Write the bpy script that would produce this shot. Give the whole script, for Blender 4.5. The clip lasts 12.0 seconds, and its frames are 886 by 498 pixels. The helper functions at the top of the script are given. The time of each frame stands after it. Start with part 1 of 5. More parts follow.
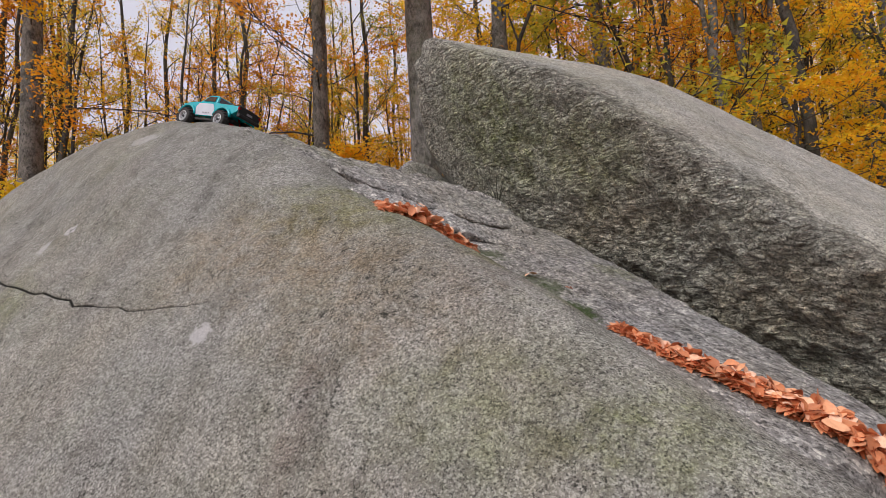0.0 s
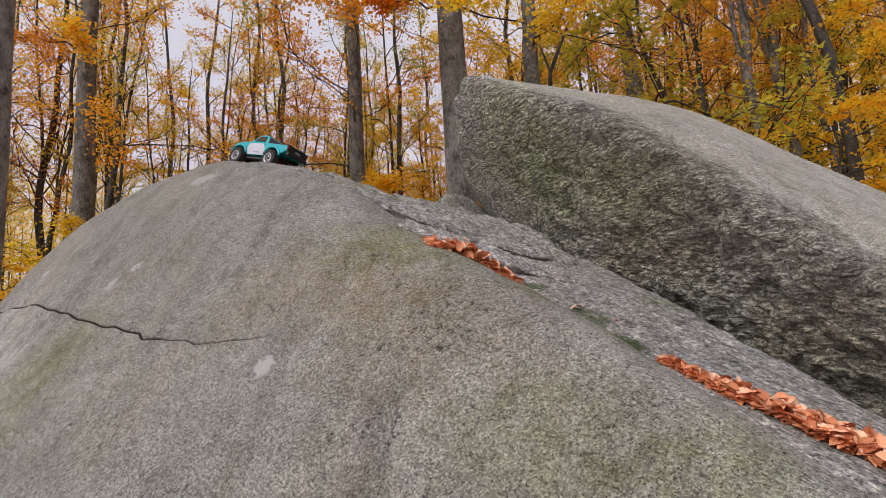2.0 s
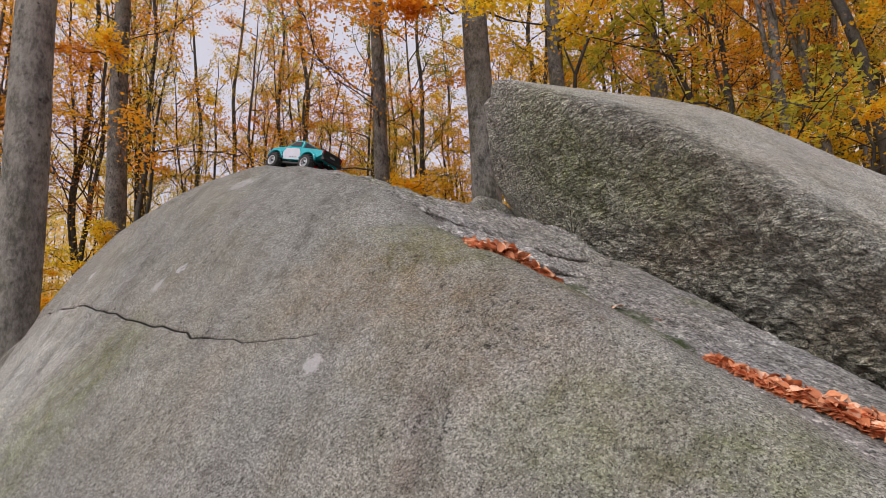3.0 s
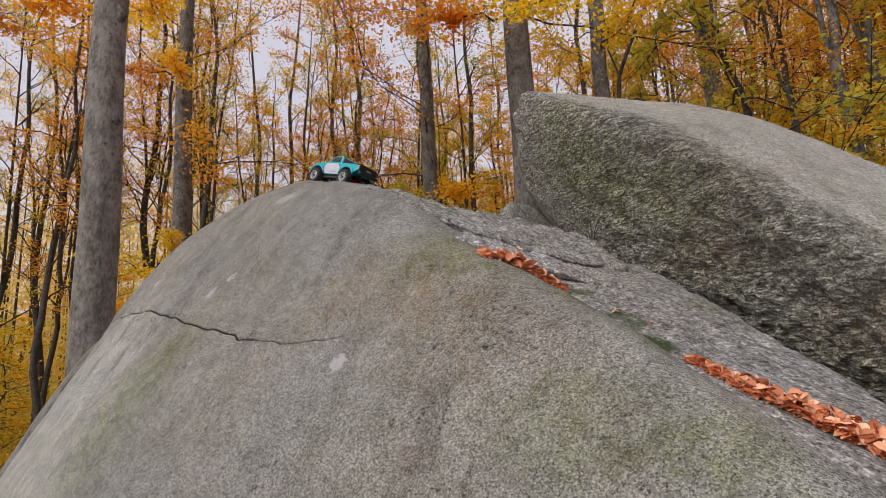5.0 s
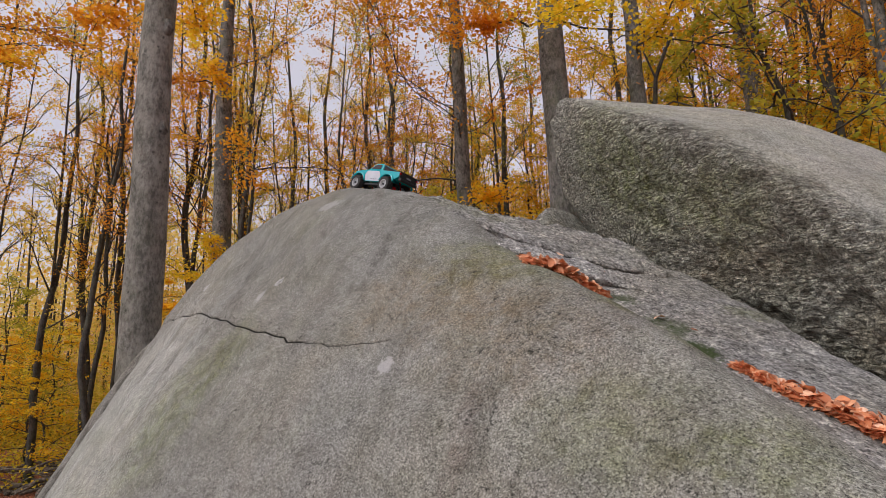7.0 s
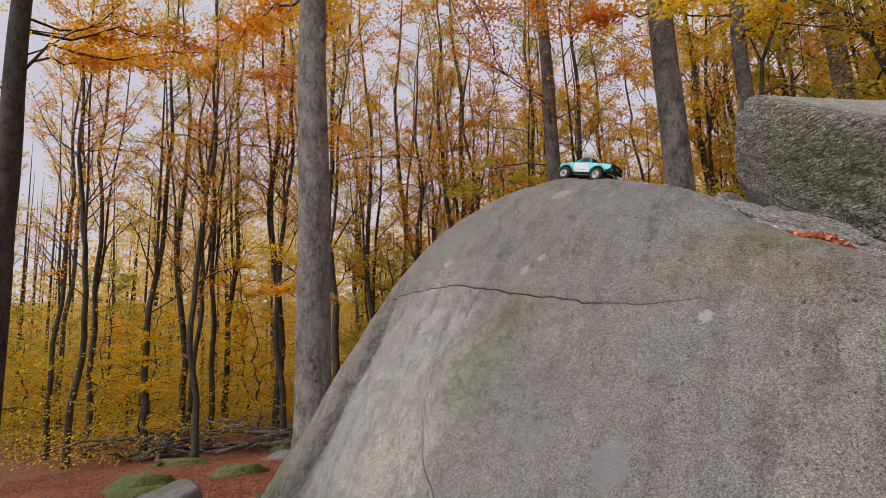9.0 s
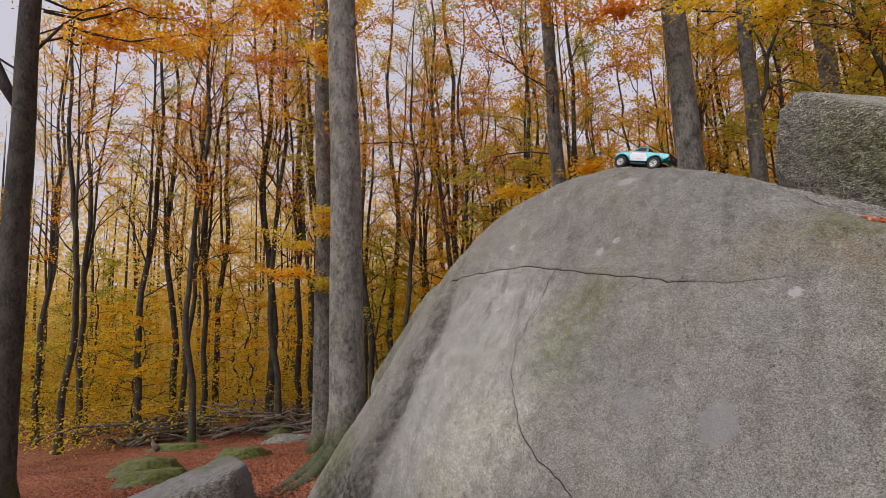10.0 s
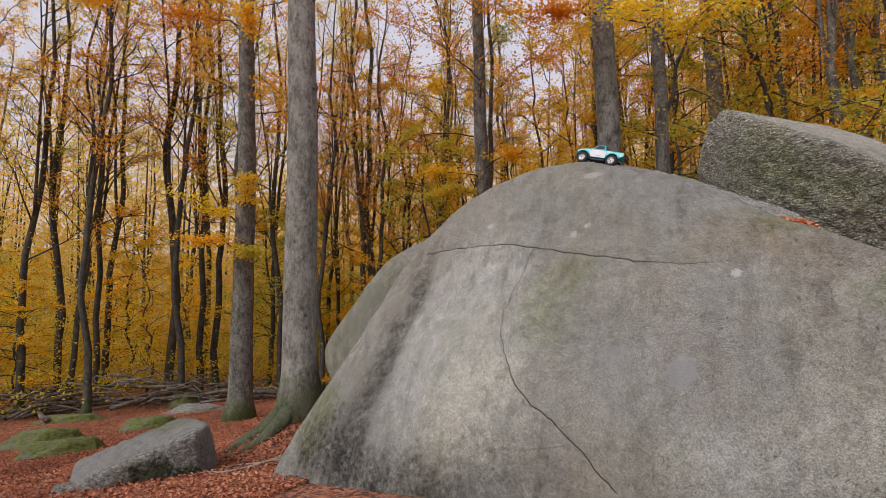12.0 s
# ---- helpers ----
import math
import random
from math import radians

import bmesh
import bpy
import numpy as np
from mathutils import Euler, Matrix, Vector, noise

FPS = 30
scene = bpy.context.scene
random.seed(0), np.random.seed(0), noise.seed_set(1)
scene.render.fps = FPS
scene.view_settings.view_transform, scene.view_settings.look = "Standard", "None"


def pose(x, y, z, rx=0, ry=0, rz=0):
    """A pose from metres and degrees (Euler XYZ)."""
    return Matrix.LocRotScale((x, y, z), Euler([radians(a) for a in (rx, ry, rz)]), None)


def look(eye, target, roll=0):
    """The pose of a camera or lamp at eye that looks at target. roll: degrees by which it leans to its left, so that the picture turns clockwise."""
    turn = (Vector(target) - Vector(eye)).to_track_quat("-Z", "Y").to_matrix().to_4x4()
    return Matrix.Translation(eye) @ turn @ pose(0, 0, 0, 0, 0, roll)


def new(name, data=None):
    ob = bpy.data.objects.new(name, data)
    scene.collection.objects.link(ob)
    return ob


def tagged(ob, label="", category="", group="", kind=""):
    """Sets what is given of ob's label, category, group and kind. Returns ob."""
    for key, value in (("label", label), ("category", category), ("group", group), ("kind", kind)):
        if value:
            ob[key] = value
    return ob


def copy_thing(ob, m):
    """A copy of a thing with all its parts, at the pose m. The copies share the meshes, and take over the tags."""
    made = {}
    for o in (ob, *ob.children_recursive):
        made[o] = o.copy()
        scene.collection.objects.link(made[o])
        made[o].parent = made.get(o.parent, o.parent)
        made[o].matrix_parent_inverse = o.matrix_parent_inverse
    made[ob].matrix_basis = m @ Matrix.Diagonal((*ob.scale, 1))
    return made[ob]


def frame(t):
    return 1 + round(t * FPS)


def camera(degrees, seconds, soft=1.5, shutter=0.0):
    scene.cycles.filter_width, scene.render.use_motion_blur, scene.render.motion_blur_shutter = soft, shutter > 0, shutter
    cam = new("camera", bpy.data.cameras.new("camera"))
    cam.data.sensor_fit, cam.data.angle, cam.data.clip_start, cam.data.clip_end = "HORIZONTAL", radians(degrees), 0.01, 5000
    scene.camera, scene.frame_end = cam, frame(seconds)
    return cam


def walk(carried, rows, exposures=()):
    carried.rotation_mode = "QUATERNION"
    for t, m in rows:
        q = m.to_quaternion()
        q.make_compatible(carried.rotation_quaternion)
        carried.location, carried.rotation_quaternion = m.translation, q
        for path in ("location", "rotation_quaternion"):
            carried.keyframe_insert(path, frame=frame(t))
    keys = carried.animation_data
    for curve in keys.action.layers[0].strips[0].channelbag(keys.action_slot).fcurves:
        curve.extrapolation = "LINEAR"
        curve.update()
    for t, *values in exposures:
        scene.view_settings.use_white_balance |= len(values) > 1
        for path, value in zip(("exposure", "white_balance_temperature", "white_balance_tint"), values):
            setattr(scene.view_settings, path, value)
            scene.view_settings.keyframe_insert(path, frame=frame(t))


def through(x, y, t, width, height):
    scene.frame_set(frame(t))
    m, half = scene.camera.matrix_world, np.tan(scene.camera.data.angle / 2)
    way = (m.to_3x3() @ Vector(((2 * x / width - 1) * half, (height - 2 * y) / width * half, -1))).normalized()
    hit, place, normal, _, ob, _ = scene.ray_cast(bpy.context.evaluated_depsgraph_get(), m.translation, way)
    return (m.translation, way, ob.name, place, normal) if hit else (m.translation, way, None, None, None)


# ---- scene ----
cam = camera(74.9, 12.0, soft=0.6)
PATH = [
    (0, (0.387, 0.796, 2.056), (-0.222, 2.688, 2.281), -2.4),
    (0.5, (0.383, 0.789, 2.062), (-0.25, 2.67, 2.309), -2.5),
    (1, (0.377, 0.777, 2.063), (-0.281, 2.646, 2.336), -2.4),
    (1.5, (0.373, 0.753, 2.069), (-0.31, 2.609, 2.367), -2.5),
    (2, (0.365, 0.694, 2.078), (-0.34, 2.538, 2.396), -2.6),
    (2.5, (0.35, 0.649, 2.071), (-0.389, 2.478, 2.402), -2.5),
    (3, (0.308, 0.633, 2.064), (-0.462, 2.448, 2.399), -2.4),
    (4.8, (0.541, 0.525, 2.058), (-0.387, 2.262, 2.404), -2.3),
    (5, (0.544, 0.515, 2.056), (-0.396, 2.245, 2.403), -2.3),
    (5.5, (0.553, 0.509, 2.059), (-0.419, 2.221, 2.415), -2.3),
    (6, (0.56, 0.502, 2.063), (-0.441, 2.195, 2.427), -2.2),
    (6.5, (0.554, 0.476, 2.063), (-0.458, 2.161, 2.432), -1.8),
    (7, (0.535, 0.43, 2.057), (-0.497, 2.104, 2.421), -1.7),
    (7.5, (0.41, 0.193, 2.028), (-0.684, 1.829, 2.382), -1.4),
    (7.7, (0.342, 0.028, 2.01), (-0.787, 1.641, 2.363), -1.3),
    (9.5, (-0.463, -1.275, 1.929), (-1.614, 0.335, 2.22), -2.1),
    (10, (-0.73, -1.602, 1.898), (-1.812, 0.059, 2.165), -1.9),
    (10.5, (-0.942, -1.905, 1.874), (-1.954, -0.197, 2.123), -1.6),
    (11, (-1.128, -2.086, 1.858), (-2.032, -0.315, 2.078), -1.0),
    (11.5, (-1.214, -2.277, 1.854), (-2.041, -0.466, 2.049), -0.7),
    (12, (-1.235, -2.515, 1.862), (-1.993, -0.672, 2.033), -0.6),
]
walk(cam, [(t, look(eye, target, roll)) for t, eye, target, roll in PATH],
     exposures=[(0, 0.05), (3, 0.0), (5.5, -0.05), (7.5, -0.12), (9.5, -0.16), (10.5, -0.12), (12, -0.01)])

# ---- world and light ----
world = bpy.data.worlds.new("world")
scene.world = world
world.use_nodes = True
wn, wl = world.node_tree.nodes, world.node_tree.links
wn.clear()
w_out = wn.new("ShaderNodeOutputWorld")
w_bg = wn.new("ShaderNodeBackground")
w_sky = wn.new("ShaderNodeTexSky")
w_sky.sky_type, w_sky.sun_disc = "NISHITA", False
w_sky.sun_elevation, w_sky.sun_rotation = radians(43), radians(202)
w_dim = wn.new("ShaderNodeVectorMath")
w_dim.operation = "SCALE"
w_dim.inputs["Scale"].default_value = 0.10
w_mix = wn.new("ShaderNodeMix")
w_mix.data_type = "RGBA"
w_mix.inputs["Factor"].default_value = 0.88
w_mix.inputs["B"].default_value = (0.74, 0.71, 0.80, 1)
w_bg.inputs["Strength"].default_value = 1.0
wl.new(w_sky.outputs["Color"], w_dim.inputs[0])
wl.new(w_dim.outputs[0], w_mix.inputs["A"])
wl.new(w_mix.outputs["Result"], w_bg.inputs["Color"])
wl.new(w_bg.outputs[0], w_out.inputs["Surface"])

sun = new("sun", bpy.data.lights.new("sun", "SUN"))
sun.data.energy, sun.data.angle, sun.data.color = 2.4, radians(40), (1.0, 0.98, 0.96)
sun.matrix_world = look((-2.4, -5.8, 5.8), (0, 0, 0))


# ---- materials ----
class Nodes:
    """A short hand for building one procedural material."""

    def __init__(self, name):
        self.m = bpy.data.materials.new(name)
        self.m.use_nodes = True
        self.t = self.m.node_tree
        self.t.nodes.clear()
        self.out = self.t.nodes.new("ShaderNodeOutputMaterial")
        self.coord = self.t.nodes.new("ShaderNodeTexCoord").outputs["Object"]

    def node(self, kind, **values):
        n = self.t.nodes.new(kind)
        for key, value in values.items():
            key = key.replace("_", " ")
            if hasattr(value, "is_output"):
                self.t.links.new(value, n.inputs[key])
            else:
                n.inputs[key].default_value = value
        return n

    def link(self, a, b):
        self.t.links.new(a, b)

    def noise(self, scale, detail=4.0, rough=0.55, vector=None, distortion=0.0):
        n = self.node("ShaderNodeTexNoise", Scale=scale, Detail=detail, Roughness=rough, Distortion=distortion)
        self.link(self.coord if vector is None else vector, n.inputs["Vector"])
        return n.outputs["Fac"]

    def voronoi(self, scale, output="Distance", vector=None, feature="F1"):
        n = self.t.nodes.new("ShaderNodeTexVoronoi")
        n.feature = feature
        n.inputs["Scale"].default_value = scale
        self.link(self.coord if vector is None else vector, n.inputs["Vector"])
        return n.outputs[output]

    def ramp(self, fac, stops):
        n = self.t.nodes.new("ShaderNodeValToRGB")
        e = n.color_ramp.elements
        while len(e) < len(stops):
            e.new(0.5)
        for el, (p, c) in zip(e, stops):
            el.position = p
            el.color = (c, c, c, 1) if isinstance(c, (int, float)) else (*c, 1)
        self.link(fac, n.inputs["Fac"])
        return n.outputs["Color"]

    def mix(self, fac, a, b, blend="MIX"):
        n = self.t.nodes.new("ShaderNodeMix")
        n.data_type, n.blend_type = "RGBA", blend
        for key, v in (("Factor", fac), ("A", a), ("B", b)):
            if hasattr(v, "is_output"):
                self.link(v, n.inputs[key])
            else:
                n.inputs[key].default_value = v if key == "Factor" else (*v, 1)
        return n.outputs["Result"]

    def calc(self, op, a, b=0.0, c=0.0, clamp=False):
        n = self.t.nodes.new("ShaderNodeMath")
        n.operation, n.use_clamp = op, clamp
        for i, v in enumerate((a, b, c)):
            if hasattr(v, "is_output"):
                self.link(v, n.inputs[i])
            else:
                n.inputs[i].default_value = v
        return n.outputs[0]

    def stretch(self, sx, sy, sz):
        n = self.node("ShaderNodeMapping")
        n.inputs["Scale"].default_value = (sx, sy, sz)
        self.link(self.coord, n.inputs["Vector"])
        return n.outputs["Vector"]

    def spot(self, centre, radii, wobble, edge=0.25):
        """A mask of an uneven round stain at a place on the thing."""
        a = self.t.nodes.new("ShaderNodeVectorMath")
        a.operation = "SUBTRACT"
        a.inputs[1].default_value = centre
        self.link(self.coord, a.inputs[0])
        b = self.t.nodes.new("ShaderNodeVectorMath")
        b.operation = "DIVIDE"
        b.inputs[1].default_value = radii
        self.link(a.outputs[0], b.inputs[0])
        c = self.t.nodes.new("ShaderNodeVectorMath")
        c.operation = "LENGTH"
        self.link(b.outputs[0], c.inputs[0])
        d = self.calc("ADD", c.outputs["Value"], wobble)
        n = self.node("ShaderNodeMapRange")
        n.interpolation_type = "SMOOTHSTEP"
        n.inputs["From Min"].default_value, n.inputs["From Max"].default_value = 1 + edge, 1 - edge
        self.link(d, n.inputs["Value"])
        return n.outputs["Result"]

    def bump(self, height, strength, distance, normal=None):
        n = self.node("ShaderNodeBump", Strength=strength, Distance=distance)
        self.link(height, n.inputs["Height"])
        if normal is not None:
            self.link(normal, n.inputs["Normal"])
        return n.outputs["Normal"]

    def finish(self, colour, rough=0.8, normal=None, metal=0.0, **more):
        p = self.node("ShaderNodeBsdfPrincipled", Metallic=metal, **more)
        for key, v in (("Base Color", colour), ("Roughness", rough)):
            if hasattr(v, "is_output"):
                self.link(v, p.inputs[key])
            else:
                p.inputs[key].default_value = v if key == "Roughness" else (*v, 1)
        if normal is not None:
            self.link(normal, p.inputs["Normal"])
        self.link(p.outputs[0], self.out.inputs["Surface"])
        return self.m


def granite(name, tones, stains=(), pits=0.0, streaks=0.0, moss=0.0, crystal=420.0, relief=0.5, rough_scale=45.0, rough_gain=1.0, layers=1.0, broken_side=None, lie=None, cracked=False):
    """Weathered granite: crystals, speckle, broad weathering, black lichen dots, run-off streaks, algae, named stains
    and tint washes.
    broken_side: (normal, distance) of the flat whose fresh fracture is rougher than the rest. lie: degrees of the
    direction in which its layers run."""
    n = Nodes(name)
    side = 1.0
    if broken_side:
        off = n.node("ShaderNodeVectorMath")
        off.operation = "DOT_PRODUCT"
        off.inputs[1].default_value = broken_side[0]
        n.link(n.coord, off.inputs[0])
        edge = n.calc("ADD", off.outputs["Value"], n.calc("MULTIPLY_ADD", n.noise(3.5, 5, 0.7), 0.3, -0.15 - broken_side[1]))
        side = n.ramp(n.calc("MULTIPLY_ADD", edge, 4.0, 1.0), [(0.42, 0.0), (0.66, 1.0)])
    flow = n.stretch(1.0, 1.0, layers)
    if lie is not None:
        turned = n.node("ShaderNodeVectorRotate")
        turned.rotation_type = "Z_AXIS"
        turned.inputs["Angle"].default_value = radians(lie)
        n.link(n.coord, turned.inputs["Vector"])
        pulled = n.node("ShaderNodeMapping")
        pulled.inputs["Scale"].default_value = (0.45, 1.0, 1.2)
        n.link(turned.outputs["Vector"], pulled.inputs["Vector"])
        flow = pulled.outputs["Vector"]
    lo, mid, hi = tones
    cells = n.voronoi(crystal, "Color")
    grey = n.node("ShaderNodeSeparateColor", Color=cells).outputs[0]
    coarse = n.node("ShaderNodeSeparateColor", Color=n.voronoi(crystal * 0.5, "Color")).outputs[0]
    grain = n.calc("ADD", n.calc("MULTIPLY", grey, 0.32), n.calc("ADD", n.calc("MULTIPLY", coarse, 0.48), n.calc("MULTIPLY", n.noise(crystal * 0.3, 3, 0.6), 0.2)))
    col = n.ramp(grain, [(0.22, lo), (0.38, mid), (0.56, mid), (0.72, hi)])
    broad = n.noise(1.1, 5, 0.6)
    col = n.mix(1.0, col, n.ramp(broad, [(0.3, (0.86, 0.855, 0.83)), (0.68, (1.10, 1.09, 1.075))]), "MULTIPLY")
    mottle = n.noise(rough_scale * 1.1, 4, 0.7, flow)
    if layers > 1:
        # mottled tone, strengthened to stand in for relief shading
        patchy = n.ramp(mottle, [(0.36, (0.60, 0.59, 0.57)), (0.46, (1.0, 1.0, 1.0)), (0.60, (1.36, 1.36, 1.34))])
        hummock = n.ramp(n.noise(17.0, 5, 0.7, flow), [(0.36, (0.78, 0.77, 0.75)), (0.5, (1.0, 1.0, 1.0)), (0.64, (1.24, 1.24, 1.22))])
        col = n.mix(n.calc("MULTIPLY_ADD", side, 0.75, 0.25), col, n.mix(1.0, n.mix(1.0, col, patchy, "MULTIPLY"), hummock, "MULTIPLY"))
    fleck = n.noise(70.0, 3, 0.7)
    col = n.mix(1.0, col, n.ramp(fleck, [(0.33, (0.72, 0.71, 0.69)), (0.46, (1.0, 1.0, 1.0)), (0.56, (1.0, 1.0, 1.0)), (0.68, (1.2, 1.2, 1.19))]), "MULTIPLY")
    blotch = n.noise(9.0, 5, 0.65)
    col = n.mix(1.0, col, n.ramp(blotch, [(0.32, (0.8, 0.8, 0.77)), (0.62, (1.06, 1.05, 1.03))]), "MULTIPLY")
    warm = n.ramp(n.noise(0.9, 6, 0.7, n.stretch(1.5, 1.2, 0.6)), [(0.42, (1.0, 1.0, 1.0)), (0.64, (0.99, 0.96, 0.88))])
    col = n.mix(1.0, col, warm, "MULTIPLY")
    rosy = n.ramp(n.noise(1.4, 6, 0.75, n.stretch(1.4, 1.0, 0.5)), [(0.52, (1.0, 1.0, 1.0)), (0.68, (0.90, 0.87, 0.87))])
    col = n.mix(1.0, col, rosy, "MULTIPLY")
    wob = n.calc("MULTIPLY_ADD", n.noise(7.0, 5, 0.75), 1.8, -0.9)
    fine = n.calc("MULTIPLY_ADD", n.noise(48.0, 4, 0.7), 2.6, -1.3)
    broken = n.ramp(n.noise(16.0, 6, 0.75), [(0.38, 0.25), (0.62, 1.0)])
    if streaks:
        run = n.noise(1.0, 4, 0.6, n.stretch(5.5, 3.5, 0.55))
        f = n.calc("MULTIPLY", n.ramp(run, [(0.5, 0.0), (0.72, 1.0)]), streaks)
        col = n.mix(f, col, (0.4, 0.39, 0.36), "MULTIPLY")
        wash = n.noise(1.0, 6, 0.7, n.stretch(9.0, 5.0, 0.8))
        col = n.mix(1.0, col, n.ramp(wash, [(0.32, (0.80, 0.79, 0.77)), (0.44, (1.0, 1.0, 1.0)), (0.60, (1.0, 1.0, 1.0)), (0.72, (1.10, 1.11, 1.12))]), "MULTIPLY")
    if moss:
        f = n.calc("MULTIPLY", n.ramp(n.noise(2.3, 7, 0.75), [(0.5, 0.0), (0.7, 1.0)] if moss < 0.8 else [(0.34, 0.0), (0.5, 1.0)]), moss)
        col = n.mix(f, col, n.ramp(n.noise(11.0, 6, 0.7), [(0.35, (0.05, 0.07, 0.016)), (0.65, (0.20, 0.225, 0.045))])) if moss > 0.8 else n.mix(f, col, (0.62, 0.70, 0.34), "MULTIPLY")
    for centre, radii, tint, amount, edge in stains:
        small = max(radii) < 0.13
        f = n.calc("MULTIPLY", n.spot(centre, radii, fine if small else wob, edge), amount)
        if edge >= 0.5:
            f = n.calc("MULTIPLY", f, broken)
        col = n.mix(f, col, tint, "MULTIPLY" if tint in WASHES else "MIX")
    if pits:
        warp = n.t.nodes.new("ShaderNodeTexNoise")
        warp.inputs["Scale"].default_value = 30.0
        n.link(n.coord, warp.inputs["Vector"])
        bent = n.t.nodes.new("ShaderNodeVectorMath")
        bent.operation = "MULTIPLY_ADD"
        bent.inputs[1].default_value = (0.03, 0.03, 0.03)
        n.link(warp.outputs["Color"], bent.inputs[0])
        n.link(n.coord, bent.inputs[2])
        f = n.calc("MULTIPLY", n.ramp(n.noise(46.0, 5, 0.72, bent.outputs[0]), [(0.575, 0.0), (0.62, 1.0)]), n.ramp(n.noise(2.6, 6, 0.8), [(0.51, 0.0), (0.59, 1.0)]))
        col = n.mix(n.calc("MULTIPLY", f, pits), col, (0.03, 0.03, 0.024))
    # dark crack lines: dirt, and the depth shade that the shallow cut lacks
    if cracked:
        crack_tone = n.t.nodes.new("ShaderNodeAttribute")
        crack_tone.attribute_name = "crack_dark"
        col = n.mix(n.ramp(crack_tone.outputs["Fac"], [(0.25, 0.0), (0.6, 0.95)]), col, (0.025, 0.023, 0.02))
    lumps = 0.0
    if broken_side:
        # knobbly fracture: rounded lumps, relief shade painted in as dark creases and pale tops
        jig = n.node("ShaderNodeTexNoise", Scale=30.0, Detail=3.0)
        n.link(flow, jig.inputs["Vector"])
        shifted = n.t.nodes.new("ShaderNodeVectorMath")
        shifted.operation = "MULTIPLY_ADD"
        shifted.inputs[1].default_value = (0.05, 0.05, 0.05)
        n.link(jig.outputs["Color"], shifted.inputs[0])
        n.link(flow, shifted.inputs[2])
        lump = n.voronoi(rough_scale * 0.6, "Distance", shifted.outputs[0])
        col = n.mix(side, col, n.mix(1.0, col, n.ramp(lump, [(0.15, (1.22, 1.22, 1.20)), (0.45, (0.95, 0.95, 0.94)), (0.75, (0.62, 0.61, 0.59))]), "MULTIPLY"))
        lumps = n.calc("MULTIPLY", n.calc("MULTIPLY", lump, -0.55 * rough_gain), side)
        rough_gain *= 0.45
    h = n.calc("ADD", n.calc("ADD", n.calc("MULTIPLY", grain, 0.8), lumps), n.calc("MULTIPLY", n.noise(rough_scale, 7, 0.72, flow), n.calc("MULTIPLY_ADD", side, rough_gain * 0.8, rough_gain * 0.2)))
    return n.finish(col, 0.88, n.bump(h, relief, 0.014), **{"Specular_IOR_Level": 0.25})


LICHEN, SCAR = (0.70, 0.68, 0.69), (0.36, 0.355, 0.355)
